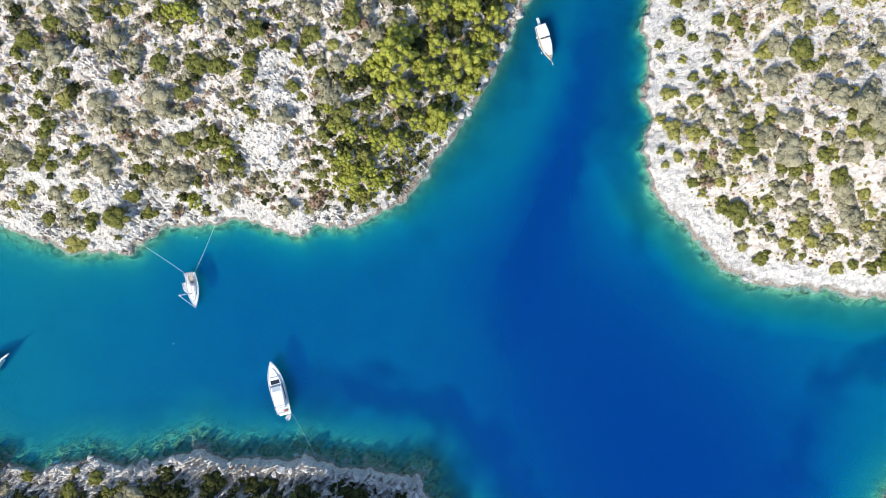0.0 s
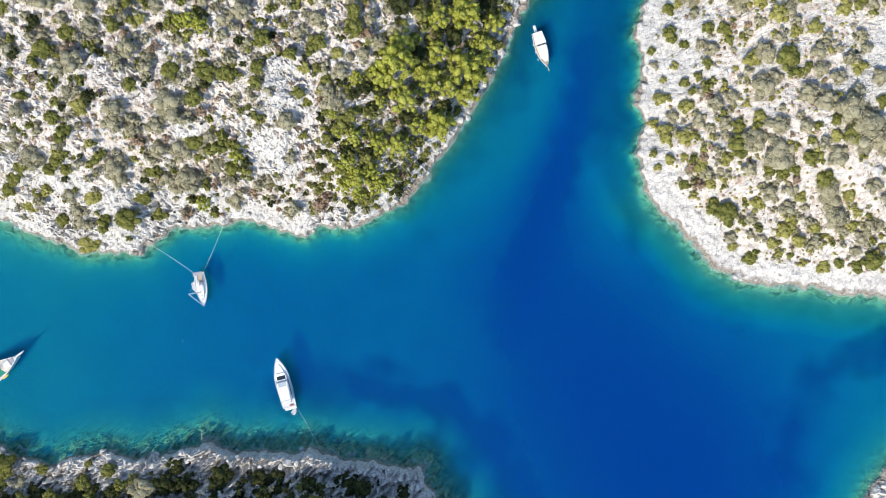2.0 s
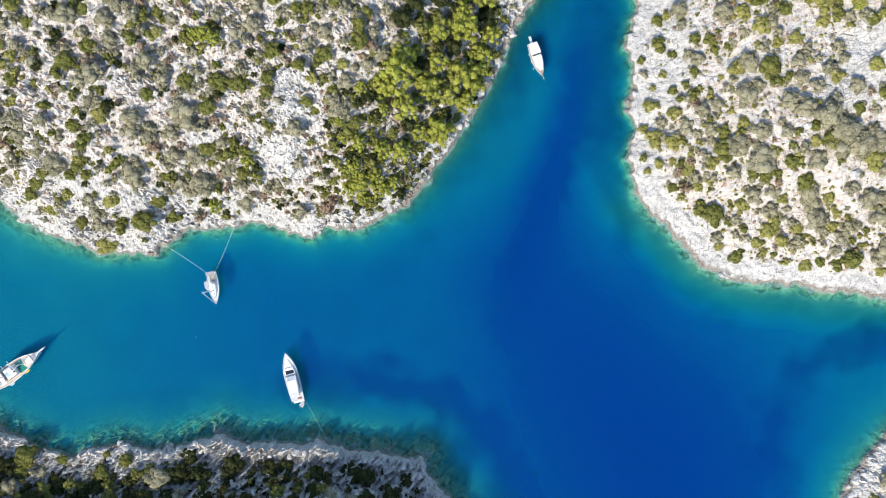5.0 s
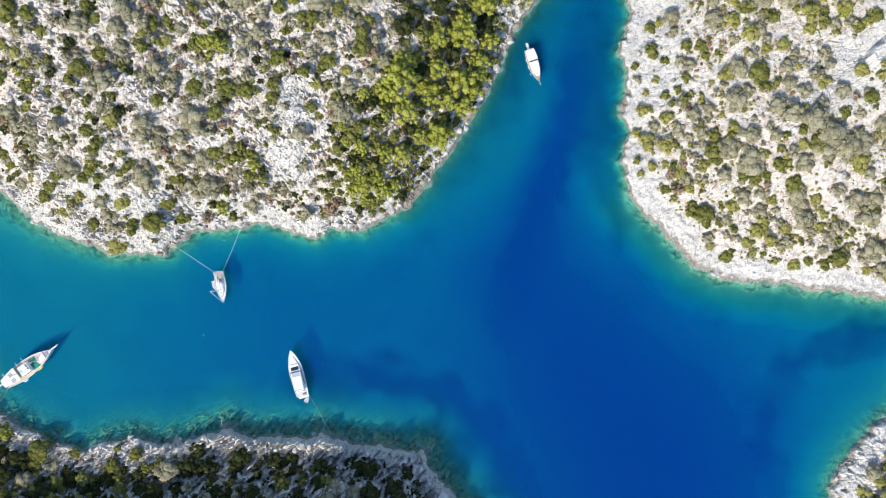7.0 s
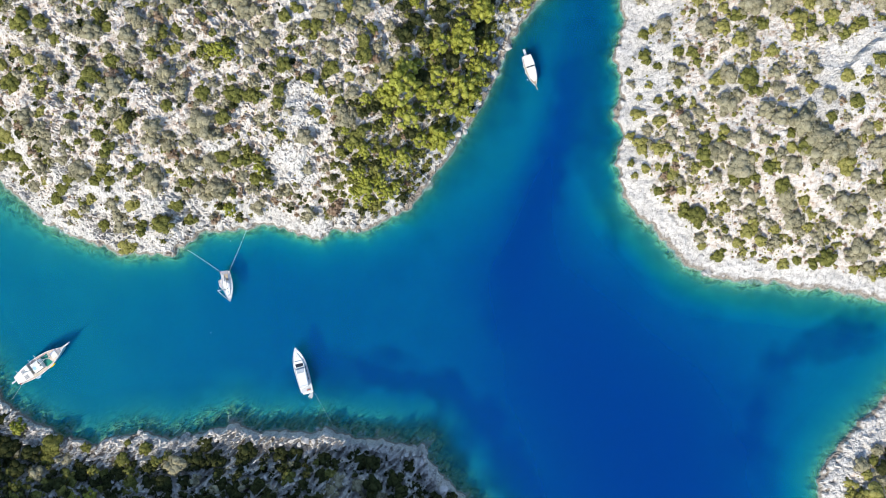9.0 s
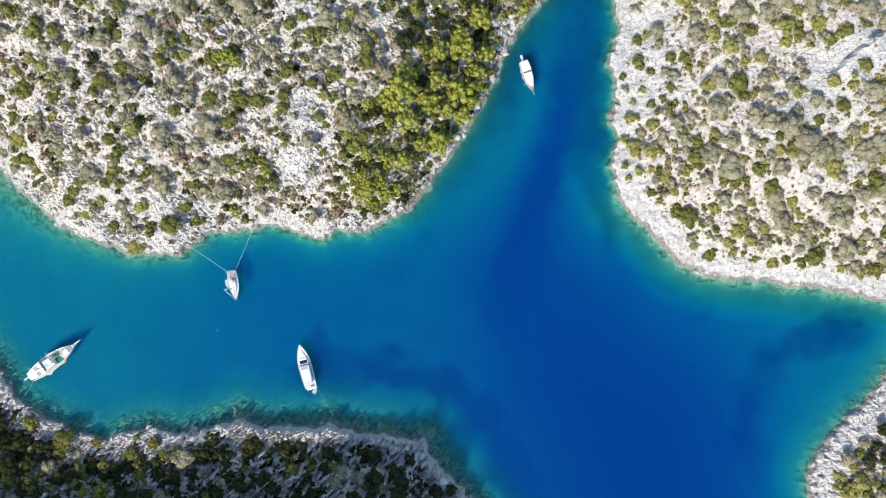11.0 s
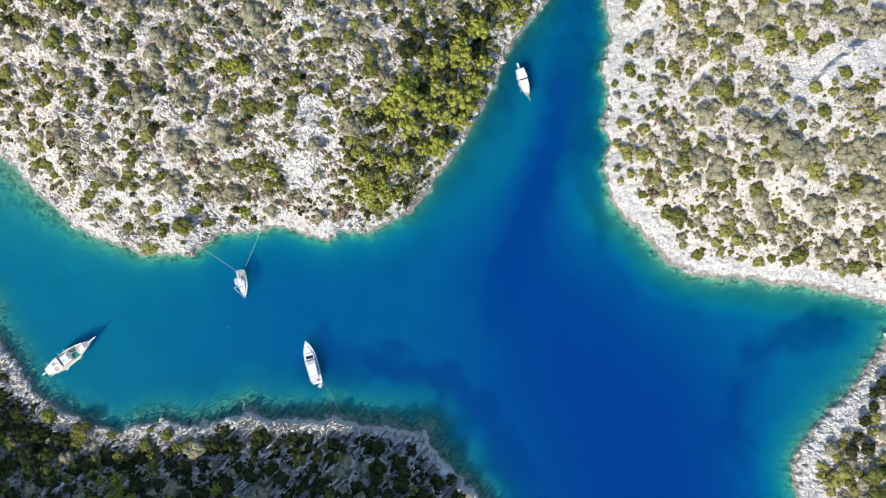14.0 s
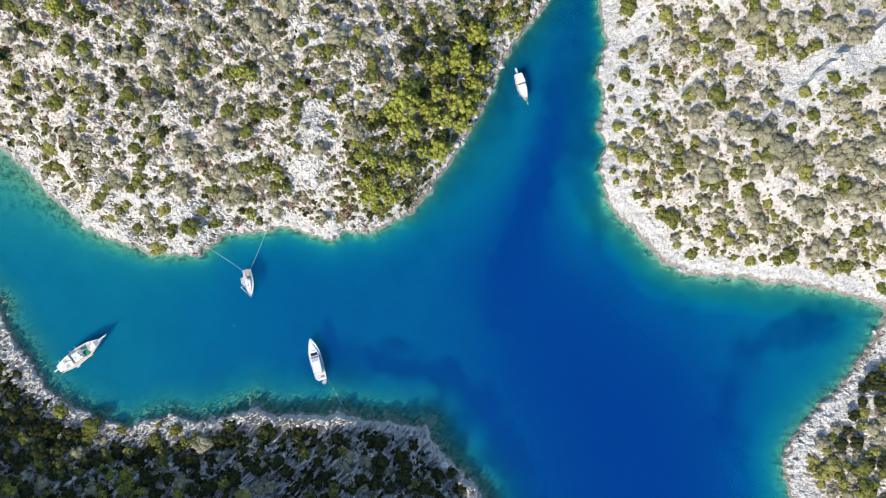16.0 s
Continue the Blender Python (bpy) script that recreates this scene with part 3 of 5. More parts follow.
def crown_arrays(seed, clumps, sprays, size, flat=0.75, spread=0.64, lump=(0.24, 0.4)):
    """Unit-radius crown: rough leafy clumps under a coat of small sprays. Returns corners and triangles."""
    r = np.random.default_rng(seed)
    ball_v, ball_f = BALL
    verts, faces, base = [], [], 0
    spots = []
    for k in range(clumps):
        a = 2.399 * k + r.uniform(-0.6, 0.6)
        d = spread * math.sqrt((k + 0.3) / clumps) * r.uniform(0.8, 1.2)
        cr = r.uniform(*lump) * (1.12 - 0.4 * d)
        c = np.array((d * math.cos(a), d * math.sin(a), flat * (0.72 + r.uniform(-0.18, 0.18) - 0.62 * d * d)))
        spots.append((c, cr))
        v = np.empty_like(ball_v)
        for q, n in enumerate(ball_v):
            w = Vector(n * 1.9 + (seed * 1.37, k * 2.1, 0))
            v[q] = n * cr * (0.92 + 0.45 * noise.noise(w) + 0.3 * noise.noise(w * 2.7))
        verts.append(c + v * np.array((1, 1, 0.85 * flat + 0.2)))
        faces.append(ball_f + base)
        base += len(v)
    n = r.normal(size=(sprays, 3))
    n[:, 2] = np.abs(n[:, 2]) * 0.9 - 0.15
    n /= np.linalg.norm(n, axis=1, keepdims=True)
    pick = np.arange(sprays) % clumps
    c, cr = np.array([spots[k][0] for k in pick]), np.array([spots[k][1] for k in pick])[:, None]
    p = c + n * cr * r.uniform(0.8, 1.22, (sprays, 1))
    face = n + 0.33 * r.normal(size=(sprays, 3))
    side = np.cross(face, r.normal(size=(sprays, 3)))
    side /= np.linalg.norm(side, axis=1, keepdims=True)
    up = np.cross(face, side)
    up /= np.linalg.norm(up, axis=1, keepdims=True)
    s = size * r.uniform(0.6, 1.5, (sprays, 1))
    tips = np.stack([p - side * s - up * s * 0.4, p + side * s - up * s * 0.2, p + up * s], 1).reshape(-1, 3)
    verts.append(tips)
    faces.append(np.arange(3 * sprays).reshape(-1, 3) + base)
    return np.concatenate(verts), np.concatenate(faces)


SHRUB_SHAPES = [crown_arrays(100 + k, 6 + k % 3, 75, 0.15) for k in range(8)]
CUSHION_SHAPES = [crown_arrays(200 + k, 2, 8, 0.25, 0.7, 0.4, (0.5, 0.7)) for k in range(6)]


def joined(name, spots, shapes, material, label, category):
    """All plants of one look as one mesh. spots: rows of x, y, z, radius, height, turn, shape."""
    if not len(spots):
        return
    all_v, all_f, base = [], [], 0
    for x, y, z, rad, tall, turn, k in spots:
        v, f = shapes[int(k)]
        c, s = math.cos(turn), math.sin(turn)
        w = np.empty_like(v)
        w[:, 0] = x + rad * (c * v[:, 0] - s * v[:, 1])
        w[:, 1] = y + rad * (s * v[:, 0] + c * v[:, 1])
        w[:, 2] = z - 0.05 + tall * v[:, 2]
        all_v.append(w)
        all_f.append(f + base)
        base += len(v)
    me = array_mesh(name, np.concatenate(all_v), np.concatenate(all_f), material, True)
    tagged(new(name, me), label, category, kind="stuff")


def ground_at(xs, ys):
    return lie(np.asarray(xs, float), np.asarray(ys, float))


# pines: east, north, crown radius
PINES_A = [
    (13.9, 82.4, 5.1), (6.4, 71.3, 5.9), (-1.8, 69.3, 4.5), (-14.0, 54.5, 7.5), (-12.6, 60.6, 4.8), (-1.9, 59.7, 4.1), (6.3, 57.2, 6.0), (-4.8, 52.0, 5.1),
    (12.1, 64.2, 4.7), (-9.5, 81.7, 2.5), (24.3, 92.2, 3.1), (30.1, 88.9, 3.4), (15.9, 71.9, 4.2), (-25.5, 50.1, 2.6), (-12.0, 45.1, 5.1), (-2.2, 39.2, 6.3),
    (7.3, 49.8, 4.8), (-8.2, 62.8, 2.4), (-18.0, 50.7, 4.0), (-7.5, 54.4, 3.6), (1.6, 50.7, 4.4), (10.1, 55.2, 4.2), (13.1, 60.1, 3.7), (21.6, 85.5, 2.3),
    (6.4, 76.9, 3.5), (-4.5, 71.0, 3.0), (-19.2, 44.1, 3.0), (-19.6, 32.6, 3.8), (-14.2, 31.9, 4.1), (-8.6, 38.5, 3.4),
]
PINES_B = [
    (-2.6, 39.1, 4.2), (-26.4, 21.9, 4.8), (-29.0, 26.2, 3.3), (-20.2, 20.0, 3.7), (-26.6, 33.3, 3.0), (-31.3, 34.9, 2.3), (-22.4, 24.0, 3.4), (-30.7, 19.8, 3.1),
    (-16.9, 22.1, 2.9), (-26.8, 17.4, 2.7), (-32.4, 39.8, 2.1), (-71.6, 65.0, 2.9), (-68.8, 63.5, 2.7), (-75.1, 65.1, 2.3), (-62.5, 28.3, 2.6), (-76.0, 15.0, 2.9),
    (-154.1, -63.2, 3.3), (-126.9, -87.8, 3.2), (-123.7, -91.5, 2.9), (-133.3, -88.2, 2.5), (-160.1, -82.3, 2.2), (-85.5, -89.4, 2.9), (-103.9, -93.6, 3.2), (-168.3, -90.7, 3.4),
    (-127.4, -93.7, 2.9), (-119.1, -92.9, 2.2), (-134.5, -94.2, 2.2), (128.4, 75.3, 2.3), (-137.2, 87.8, 3.6), (-9.2, 81.7, 2.3),
]
PINES_C = [
    (14.0, 83.8, 4.3), (6.3, 70.5, 4.1),
]
PINES = PINES_A + PINES_B + PINES_C
# large shrubs of note: east, north, radius
GREEN_A = [
    (-170.3, -88.9, 3.9), (-168.9, 49.2, 1.5), (-167.1, -72.9, 3.5), (-162.2, 55.4, 2.1), (-161.6, 71.4, 1.9), (-160, 61, 2.4), (-158.1, 90.4, 2.8), (-155.2, 53.9, 2.4), (-150.1, 65.3, 1.7),
    (-149.2, 33.6, 3.9), (-148.8, 47.4, 2.4), (-148.7, 83.5, 2.3), (-146.1, 29.5, 2.5), (-145, 80.9, 3.3), (-144.2, -74.6, 3.6), (-141.8, 55.5, 3.8), (-141, -69.3, 4.5), (-135.4, 74.4, 3.7),
    (-134.8, 18.6, 2.8), (-131.9, 52.3, 2.8), (-130.6, 22.1, 3.4), (-130.2, 88.3, 2.8), (-130.1, -71.1, 2.2), (-128.7, 73.8, 3.2), (-127.1, 25, 3.1), (-126.2, 16.7, 2.8), (-125.2, 69, 2.3),
    (-124.4, 51.4, 1.9), (-121.4, 9.3, 2.5), (-120.9, 44.1, 2.3), (-119.5, 82.8, 2.3), (-117.6, 23.9, 2.4),
]
GREEN_B = [
    (-116.3, -75.2, 3.1), (-116.2, 53.4, 2.3), (-115.4, -69.4, 2.2), (-114.5, 26.4, 2.4), (-114, 56.9, 3.2), (-113.3, 37.9, 2.3), (-112.5, -83.1, 3.5), (-112.5, 23.8, 2.4), (-112.2, 38, 2.3),
    (-110, 33.5, 3.3), (-110, 75.7, 2.3), (-108, -71.1, 3.1), (-107.2, 71.9, 2.3), (-106.8, 8.2, 3.2), (-106.6, 61.2, 3.2), (-105.9, 80.4, 2.6), (-105.2, 25.5, 1.9), (-101.9, 27.6, 2.7),
    (-101.1, 86.7, 2), (-99, 9.5, 4.5), (-94, 16.4, 3.5), (-93, 63.1, 2.6), (-90.8, 11.4, 3.2), (-89.7, 47.3, 2.6), (-89.6, 23.9, 2.4), (-89, 70, 2.6), (-85, 71.5, 2.3),
    (-81.9, 80.7, 2), (-78.5, 51.3, 3.3), (-76.6, 74.3, 2.3), (-75.3, 87.8, 2.7), (-74.6, 32.1, 3.4),
]
GREEN_C = [
    (-71.7, 43.8, 3.3), (-68.5, 30.3, 3.4), (-68, 50.8, 3.7), (-64.7, 25, 2.9), (-62.7, 50.7, 3), (-60.6, 49.8, 2.3), (-55.3, -80.2, 3.3), (-53.9, 47.9, 2.3), (-52.9, 52.1, 2.8),
    (-52.2, 65.6, 1.7), (-51.1, 59.6, 3.2), (-50.2, 55.6, 2.6), (-50.1, 74.7, 2.8), (-46.3, 77.4, 2.6), (-45.1, 85.2, 2.6), (-43.7, 72.1, 2.3), (-43.3, 55.2, 2.3), (-42.9, -90.9, 3.1),
    (-41.9, 45.4, 2.4), (-40.3, 71.8, 2.8), (-40.2, 43.7, 2.4), (-37.6, 57.4, 2.6), (-36.2, 59.2, 3.3), (-34.1, 49.2, 2.4), (-32.5, 74.9, 2.6), (-30.1, 37, 3.3), (-27.3, 39.6, 2.9),
    (-25.5, 63.3, 3.7), (-25.4, 68, 2.8), (-22.8, 72.1, 2.3), (-20.9, 86.6, 2.8), (-17.5, 82.8, 2.3),
]
GREEN_D = [
    (-16.9, 37.6, 2.9), (-13.1, -92.9, 2.8), (-10.5, 87.9, 2.4), (-3.4, 88.2, 2.1), (0.1, 82.6, 2.9), (6.6, 92.1, 2.9), (67.3, 63.5, 2), (67.7, 30.7, 1.7), (72.3, 76.6, 2.4),
    (72.4, 68, 3), (74, 95.4, 4.9), (76.3, 52.4, 1.9), (76.6, 20.1, 2.2), (76.7, 64.7, 2.2), (80.4, 54, 1.9), (82.4, 68.6, 2.6), (82.6, 57.8, 2.3), (85.8, 13.5, 3),
    (87.1, 67.8, 3), (88.6, 64.8, 2.1), (89.8, 10.9, 4.8), (91, 31.4, 4.2), (91.1, 37.8, 2.6), (97.8, 89.2, 2.6), (98.6, -3, 3), (100.6, 24.3, 2.3), (100.8, 79.1, 3.1),
    (103.5, 57.3, 4.3), (104.3, 23.2, 2.6), (105.6, 52.8, 2.6), (107.1, 24, 2.3), (108.5, 75.7, 2.6),
]
GREEN_E = [
    (109.2, 54, 2.1), (110.5, 32.3, 1.8), (110.6, -2.1, 1.6), (110.6, 27.2, 2.9), (111.5, 36.4, 1.8), (116.2, 88.9, 3.6), (116.6, 38.2, 2.2), (116.7, 21, 3.7), (122.2, 33.5, 4.1),
    (123.9, 76.9, 1.8), (125.6, 28.4, 1.4), (126.3, -4.8, 2.2), (129.5, 43.2, 2.5), (131.8, -5.8, 2.7), (133.1, 70.4, 2.5), (135.8, -3.8, 4.3), (137.1, 48, 3), (137.9, 85, 2.8),
    (138.1, 73.7, 2.5), (144.6, 11.9, 2.6), (144.8, 75.1, 1.8), (151.7, 22.4, 4.1), (154.2, 57.5, 2.5), (154.3, -76.9, 2.4), (158.5, -87, 2.4), (159.4, -8.2, 3.8), (160.7, 4.9, 3.7),
    (162.4, 56.9, 2.5), (163, -87.5, 4.3), (164.1, -72.1, 1.9), (164.4, -95.7, 5.7), (170.3, -1.7, 2.1),
]
GREEN_F = [
    (171, -88.9, 3.8), (174.6, -17.6, 2.7), (175.5, -49, 2.9),
]
GREEN_SHRUBS = GREEN_A + GREEN_B + GREEN_C + GREEN_D + GREEN_E + GREEN_F
GREY_A = [
    (-160.5, 37, 2.4), (-158.5, 47.5, 2.3), (-158.3, 79.8, 3.5), (-157.5, -90, 3.7), (-149.4, 74.8, 3.5), (-147.6, 31.7, 2.3), (-146.6, -79.5, 3.3), (-146.1, 42.9, 2.5), (-144.3, 23.6, 2.6),
    (-139, -92.2, 3.3), (-137.9, 44.8, 3.6), (-137.4, -75.9, 3.4), (-134.3, 83.3, 2.6), (-133.5, 68.9, 2.8), (-132.5, 36, 2.7), (-131.7, 35.8, 2.7), (-128.3, 31.5, 2.7), (-125.6, 34, 2),
    (-124.5, 57.2, 2.2), (-122.1, 39.6, 2.6), (-122, 27.4, 4.5), (-114.4, 12.9, 2.6), (-114.2, 16.4, 2.8), (-114.1, 9.2, 2.8), (-113.3, 85.7, 3), (-112.1, 70.3, 3.9), (-108, 50.8, 3),
    (-107.6, 65.2, 2.2), (-107, 45.2, 2.6), (-105.1, 53, 4.3), (-103.5, -90.1, 3.7), (-100.5, 68.7, 3.3),
]
GREY_B = [
    (-99.5, 63, 3.3), (-98.5, 25.1, 4.5), (-98.4, 21.6, 3.2), (-98.3, 74.7, 3), (-96.9, 72.7, 3), (-96.4, -77.1, 5), (-96.1, 37, 3.6), (-94.4, 40.4, 4), (-91.5, 35.4, 3.1),
    (-88.9, 57, 3.5), (-85.4, 21.7, 3.2), (-85.4, 80.3, 4.3), (-84.4, 54.7, 2.6), (-84.3, 29.8, 3.2), (-84.2, 36.4, 3.1), (-83.4, 19.1, 2.8), (-81.2, 68.9, 2.6), (-79.2, 42.4, 5.3),
    (-78.4, 30.3, 4.5), (-78.3, 38.8, 3.1), (-78.2, 21.6, 5.6), (-72.7, -91.7, 3), (-72.5, 78.5, 3.5), (-69.8, 33.7, 2.3), (-69.3, 26, 2.8), (-68.2, -90.4, 3.8), (-66.3, 15.8, 3.8),
    (-65.7, 82, 5.2), (-63.4, 76.7, 3.5), (-62.8, 60.7, 2.2), (-62.4, 66, 4), (-59.9, 76.9, 2.6),
]
GREY_C = [
    (-57.2, 67.6, 3.5), (-55.8, 73.6, 3.1), (-54.9, 86.9, 4.7), (-46, 37.4, 3.6), (-39.9, -84.4, 3.4), (-38, 76.8, 4.3), (-37.9, -81.3, 3.4), (-35.9, 65.8, 3.1), (-32.2, 43.3, 4.9),
    (-30.5, -83.2, 3), (-29.9, 51.6, 3.1), (-29.4, -87.4, 1.9), (-27.4, 85.9, 2.6), (-26.2, 77.5, 3.5), (-23.4, -86.8, 2.6), (-23.2, 56.8, 2.7), (-18.8, 60.4, 2.7), (-14.4, 64.3, 3.1),
    (-5.2, 85.5, 2.2), (3.8, 87.4, 3.6), (11.2, 91.9, 2.3), (68.3, 58.9, 1.9), (73.2, 42.1, 2.6), (78.6, 79.2, 3.9), (79.3, 73.9, 2.2), (80.3, 40.5, 3), (81.1, 49.4, 2.2),
    (83.7, 62.3, 3), (84.7, 45.1, 3), (87.5, 39, 3), (89.3, 46.8, 2.8), (90.7, 82.2, 2.8),
]
GREY_D = [
    (90.8, 76.4, 4), (92.2, 3.7, 2.6), (93.3, 87.1, 3), (94.6, 24.5, 3.2), (95.5, 33.2, 4.9), (97.3, 9.2, 2.2), (97.4, 4.7, 1.8), (97.5, 49.1, 4.9), (98, 59.3, 3.9),
    (100.4, 3.6, 2), (100.7, 51.8, 2.9), (101.2, 17.5, 3.5), (101.4, 36.9, 3.4), (101.9, 29, 5.9), (104.1, 71.4, 2.9), (104.4, 82.2, 4.9), (106.4, 68.3, 2.1), (107, 18.3, 3),
    (107.3, 12.5, 3.2), (108.5, 36.6, 2.9), (109.2, 46.3, 3.9), (110.3, 87.2, 2.1), (111.9, 58.7, 3.1), (113.1, 53.5, 3.4), (113.2, 81.4, 4.3), (113.5, 44.1, 4.3), (117.4, 50.8, 2.9),
    (117.4, 85.2, 4.8), (118.2, 18.2, 4.5), (118.3, 28.1, 3.9), (119.8, 14.3, 4), (119.9, 41, 5.3),
]
GREY_E = [
    (122, 9.3, 4.5), (122.6, 46.7, 2.7), (124.1, 32.1, 4.8), (125.1, 59.1, 2.4), (125.8, 36.2, 6.3), (126.7, 71.8, 2.4), (127.1, 83.1, 4.3), (128.5, 50.3, 3.3), (130.4, -0.7, 2.5),
    (130.7, 18.8, 3.1), (130.9, 3.3, 2.8), (131.2, 32.1, 5.3), (131.7, 34.3, 4.3), (133.3, 79.2, 2.1), (134, 83.5, 2.8), (134.7, 43.1, 2.1), (135.1, 7.2, 2.8), (136.5, 33.3, 3.9),
    (136.8, 15.8, 4.4), (139.2, 24.4, 2.9), (141.9, 39.8, 2.9), (142.1, 10, 5), (143, 15.8, 3.9), (144.9, -2.9, 3.5), (145.1, 80.9, 4.3), (146, 34.3, 3.9), (146.1, 88.4, 4.3),
    (146.5, 24.4, 2.4), (147.1, 53.1, 4.3), (147.6, -0.9, 5), (149.2, 32.1, 4.9), (149.7, -78.6, 3.6),
]
GREY_F = [
    (149.7, 18.7, 3.9), (151.4, 35.1, 4.8), (151.8, 0, 3), (151.8, 44.8, 2.7), (151.8, 76.1, 4.7), (152.5, -8.1, 3.6), (152.8, -98.3, 2.7), (153.9, 4, 3), (154.7, 11.8, 2),
    (155, -81.1, 1.8), (155, 76.5, 2.8), (155.3, 81.8, 3.8), (155.8, -73.3, 2.6), (156, 20.5, 5.4), (156, 32.7, 3.9), (156.6, -83.8, 2.7), (158, 36.7, 4.3), (158.1, 1, 2.5),
    (158.4, -98.8, 2.7), (158.7, 47, 3.3), (159.1, 9.8, 2.2), (159.7, -91.2, 2.7), (160.3, 28, 4.4), (160.5, 60.6, 4.7), (160.9, -4.6, 2.8), (162.4, 39, 3.3), (163.3, 17.5, 4.9),
    (163.4, 48.7, 2.4), (165.2, 26.9, 2.9), (166.3, 20.3, 3.9), (166.8, 4.8, 4), (169.4, -72.8, 4.1),
]
GREY_G = [
    (170.3, 2.8, 3), (170.8, -76.1, 2.7), (172.4, -69, 2.7),
]
GREY_SHRUBS = GREY_A + GREY_B + GREY_C + GREY_D + GREY_E + GREY_F + GREY_G
YELLOW_A = [
    (-157, 65.1, 3), (-155.4, 33.5, 2), (-149.9, 40.1, 3.9), (-145.8, 62, 2.6), (-139.2, 65.6, 2.8), (-139, 24.7, 2), (-138.9, 89.3, 4.1), (-134.5, 62.7, 2.3), (-131.6, 46.5, 2.4),
    (-131, 59.6, 2.3), (-130.4, 14.1, 3), (-127.8, 58.4, 1.7), (-122.2, 18.3, 2.4), (-115.8, 81.1, 1.8), (-114.5, 1.7, 4.1), (-107.7, 16.4, 3.4), (-104, 41.8, 3.3), (-92.4, 67.3, 1.6),
    (-86, 65.1, 2.3), (-77.3, -93.3, 3.6), (-62.4, 29, 2.4), (-40, 52.4, 2.3), (-35.8, 46.4, 1.9), (-30.6, 56.6, 2.3), (-30, 79, 2.6), (67.5, 40.4, 2.2), (69, 26, 2),
    (69.4, 47.9, 3), (70.7, 38.1, 3), (71, 54.1, 1.5), (71.1, 35.6, 2.7), (72.3, 28.3, 2.2),
]
YELLOW_B = [
    (73.8, 58.3, 1.9), (76.6, 29.2, 1.9), (76.6, 35.2, 3.2), (76.6, 44.7, 3.2), (79.6, 17.1, 1.9), (81.3, 26, 3.2), (84.5, 20.5, 2.4), (87.1, 89.4, 3.7), (88.2, 27.6, 2.6),
    (88.6, 85, 2.1), (90.9, 55.8, 1.5), (92.9, 0.7, 2.2), (95.1, 57.7, 3.7), (96.3, 81.9, 2.3), (96.4, 75.6, 2.9), (96.5, 40.3, 2.6), (98.7, 14.1, 3), (100.4, 64.8, 1.6),
    (101.3, 70.5, 3.6), (104.5, 1.6, 2.4), (106.2, 64.9, 2.3), (106.9, -1.5, 1.9), (107.5, 5.5, 3), (108.4, 82.4, 2.1), (109.5, 7.5, 2.3), (110.6, 15.8, 2.3), (111, 65.9, 2.6),
    (112.3, 2.5, 3), (115, -4.7, 1.9), (115.6, 59, 1.5), (116.9, 6.4, 2.3), (117.4, 33.6, 2.6),
]
YELLOW_C = [
    (119.4, 71.4, 2.6), (119.4, 76.2, 4.1), (119.5, 3.4, 2.1), (119.6, 1.4, 2.1), (121.8, -5.7, 2.7), (123, 54, 3.1), (123.5, 89.4, 2.8), (124.7, 16.1, 2.6), (127.7, 7.3, 2.3),
    (128.3, 11.2, 2.1), (129, 76.7, 3), (133.8, 56.5, 3), (135.2, 27.8, 4.6), (144.2, 59.8, 1.5), (144.5, 37.1, 1.8), (146, -85.3, 2.7), (146.7, -89.3, 2.7), (147.5, -8.1, 2.4),
    (147.7, -85.9, 1.9), (149.2, -95.3, 2.4), (149.6, -91.2, 3.9), (150.7, 10.9, 1.9), (151.6, -82.1, 2.4), (152.9, -87.3, 4.3), (153.6, 48.5, 2.2), (154.8, -10.2, 2.7), (156.5, -94.2, 2.4),
    (163.3, 7.8, 2.6), (163.7, 0.9, 2.1), (165, -3.1, 2.1), (166.2, -67, 2.7), (168.9, -81.5, 2.9),
]
YELLOW_D = [
    (169.1, -4.2, 2.1), (173.9, -11.3, 2.7),
]
YELLOW_SHRUBS = YELLOW_A + YELLOW_B + YELLOW_C + YELLOW_D
DARK_A = [
    (-173.9, -73.3, 3.3), (-173.6, -57.2, 4.2), (-171.8, -64.7, 5), (-170.9, -47.8, 2.1), (-170.2, -78.2, 4.1), (-170.1, -69.9, 3.3), (-166.5, -80.5, 4.1), (-165.6, -63, 4.2), (-163.7, -70.4, 4.2),
    (-163, -91.5, 4.1), (-160.6, -78.5, 5), (-160.3, -60.4, 2.5), (-157.8, -70.8, 5), (-153.9, -87.1, 2.9), (-152.7, -77.5, 4.1), (-149.3, -88.5, 3.3), (-149.1, -72.4, 4.2), (-146.2, -93.3, 3.7),
    (-138.8, -83.5, 4.2), (-132, -80.1, 4.2), (-127.3, -84, 3.4), (-122.1, -85, 3.3), (-120.9, -91.6, 2.5), (-118, -80.1, 4.2), (-116.8, -89.2, 4.1), (-115.7, 64.6, 2.2), (-113.5, -94.1, 3.3),
    (-108.6, -89.3, 3.3), (-106.2, -83.5, 3.8), (-100.3, -82.8, 4.1), (-98.1, -92.1, 3.3), (-97.7, 56, 1.9),
]
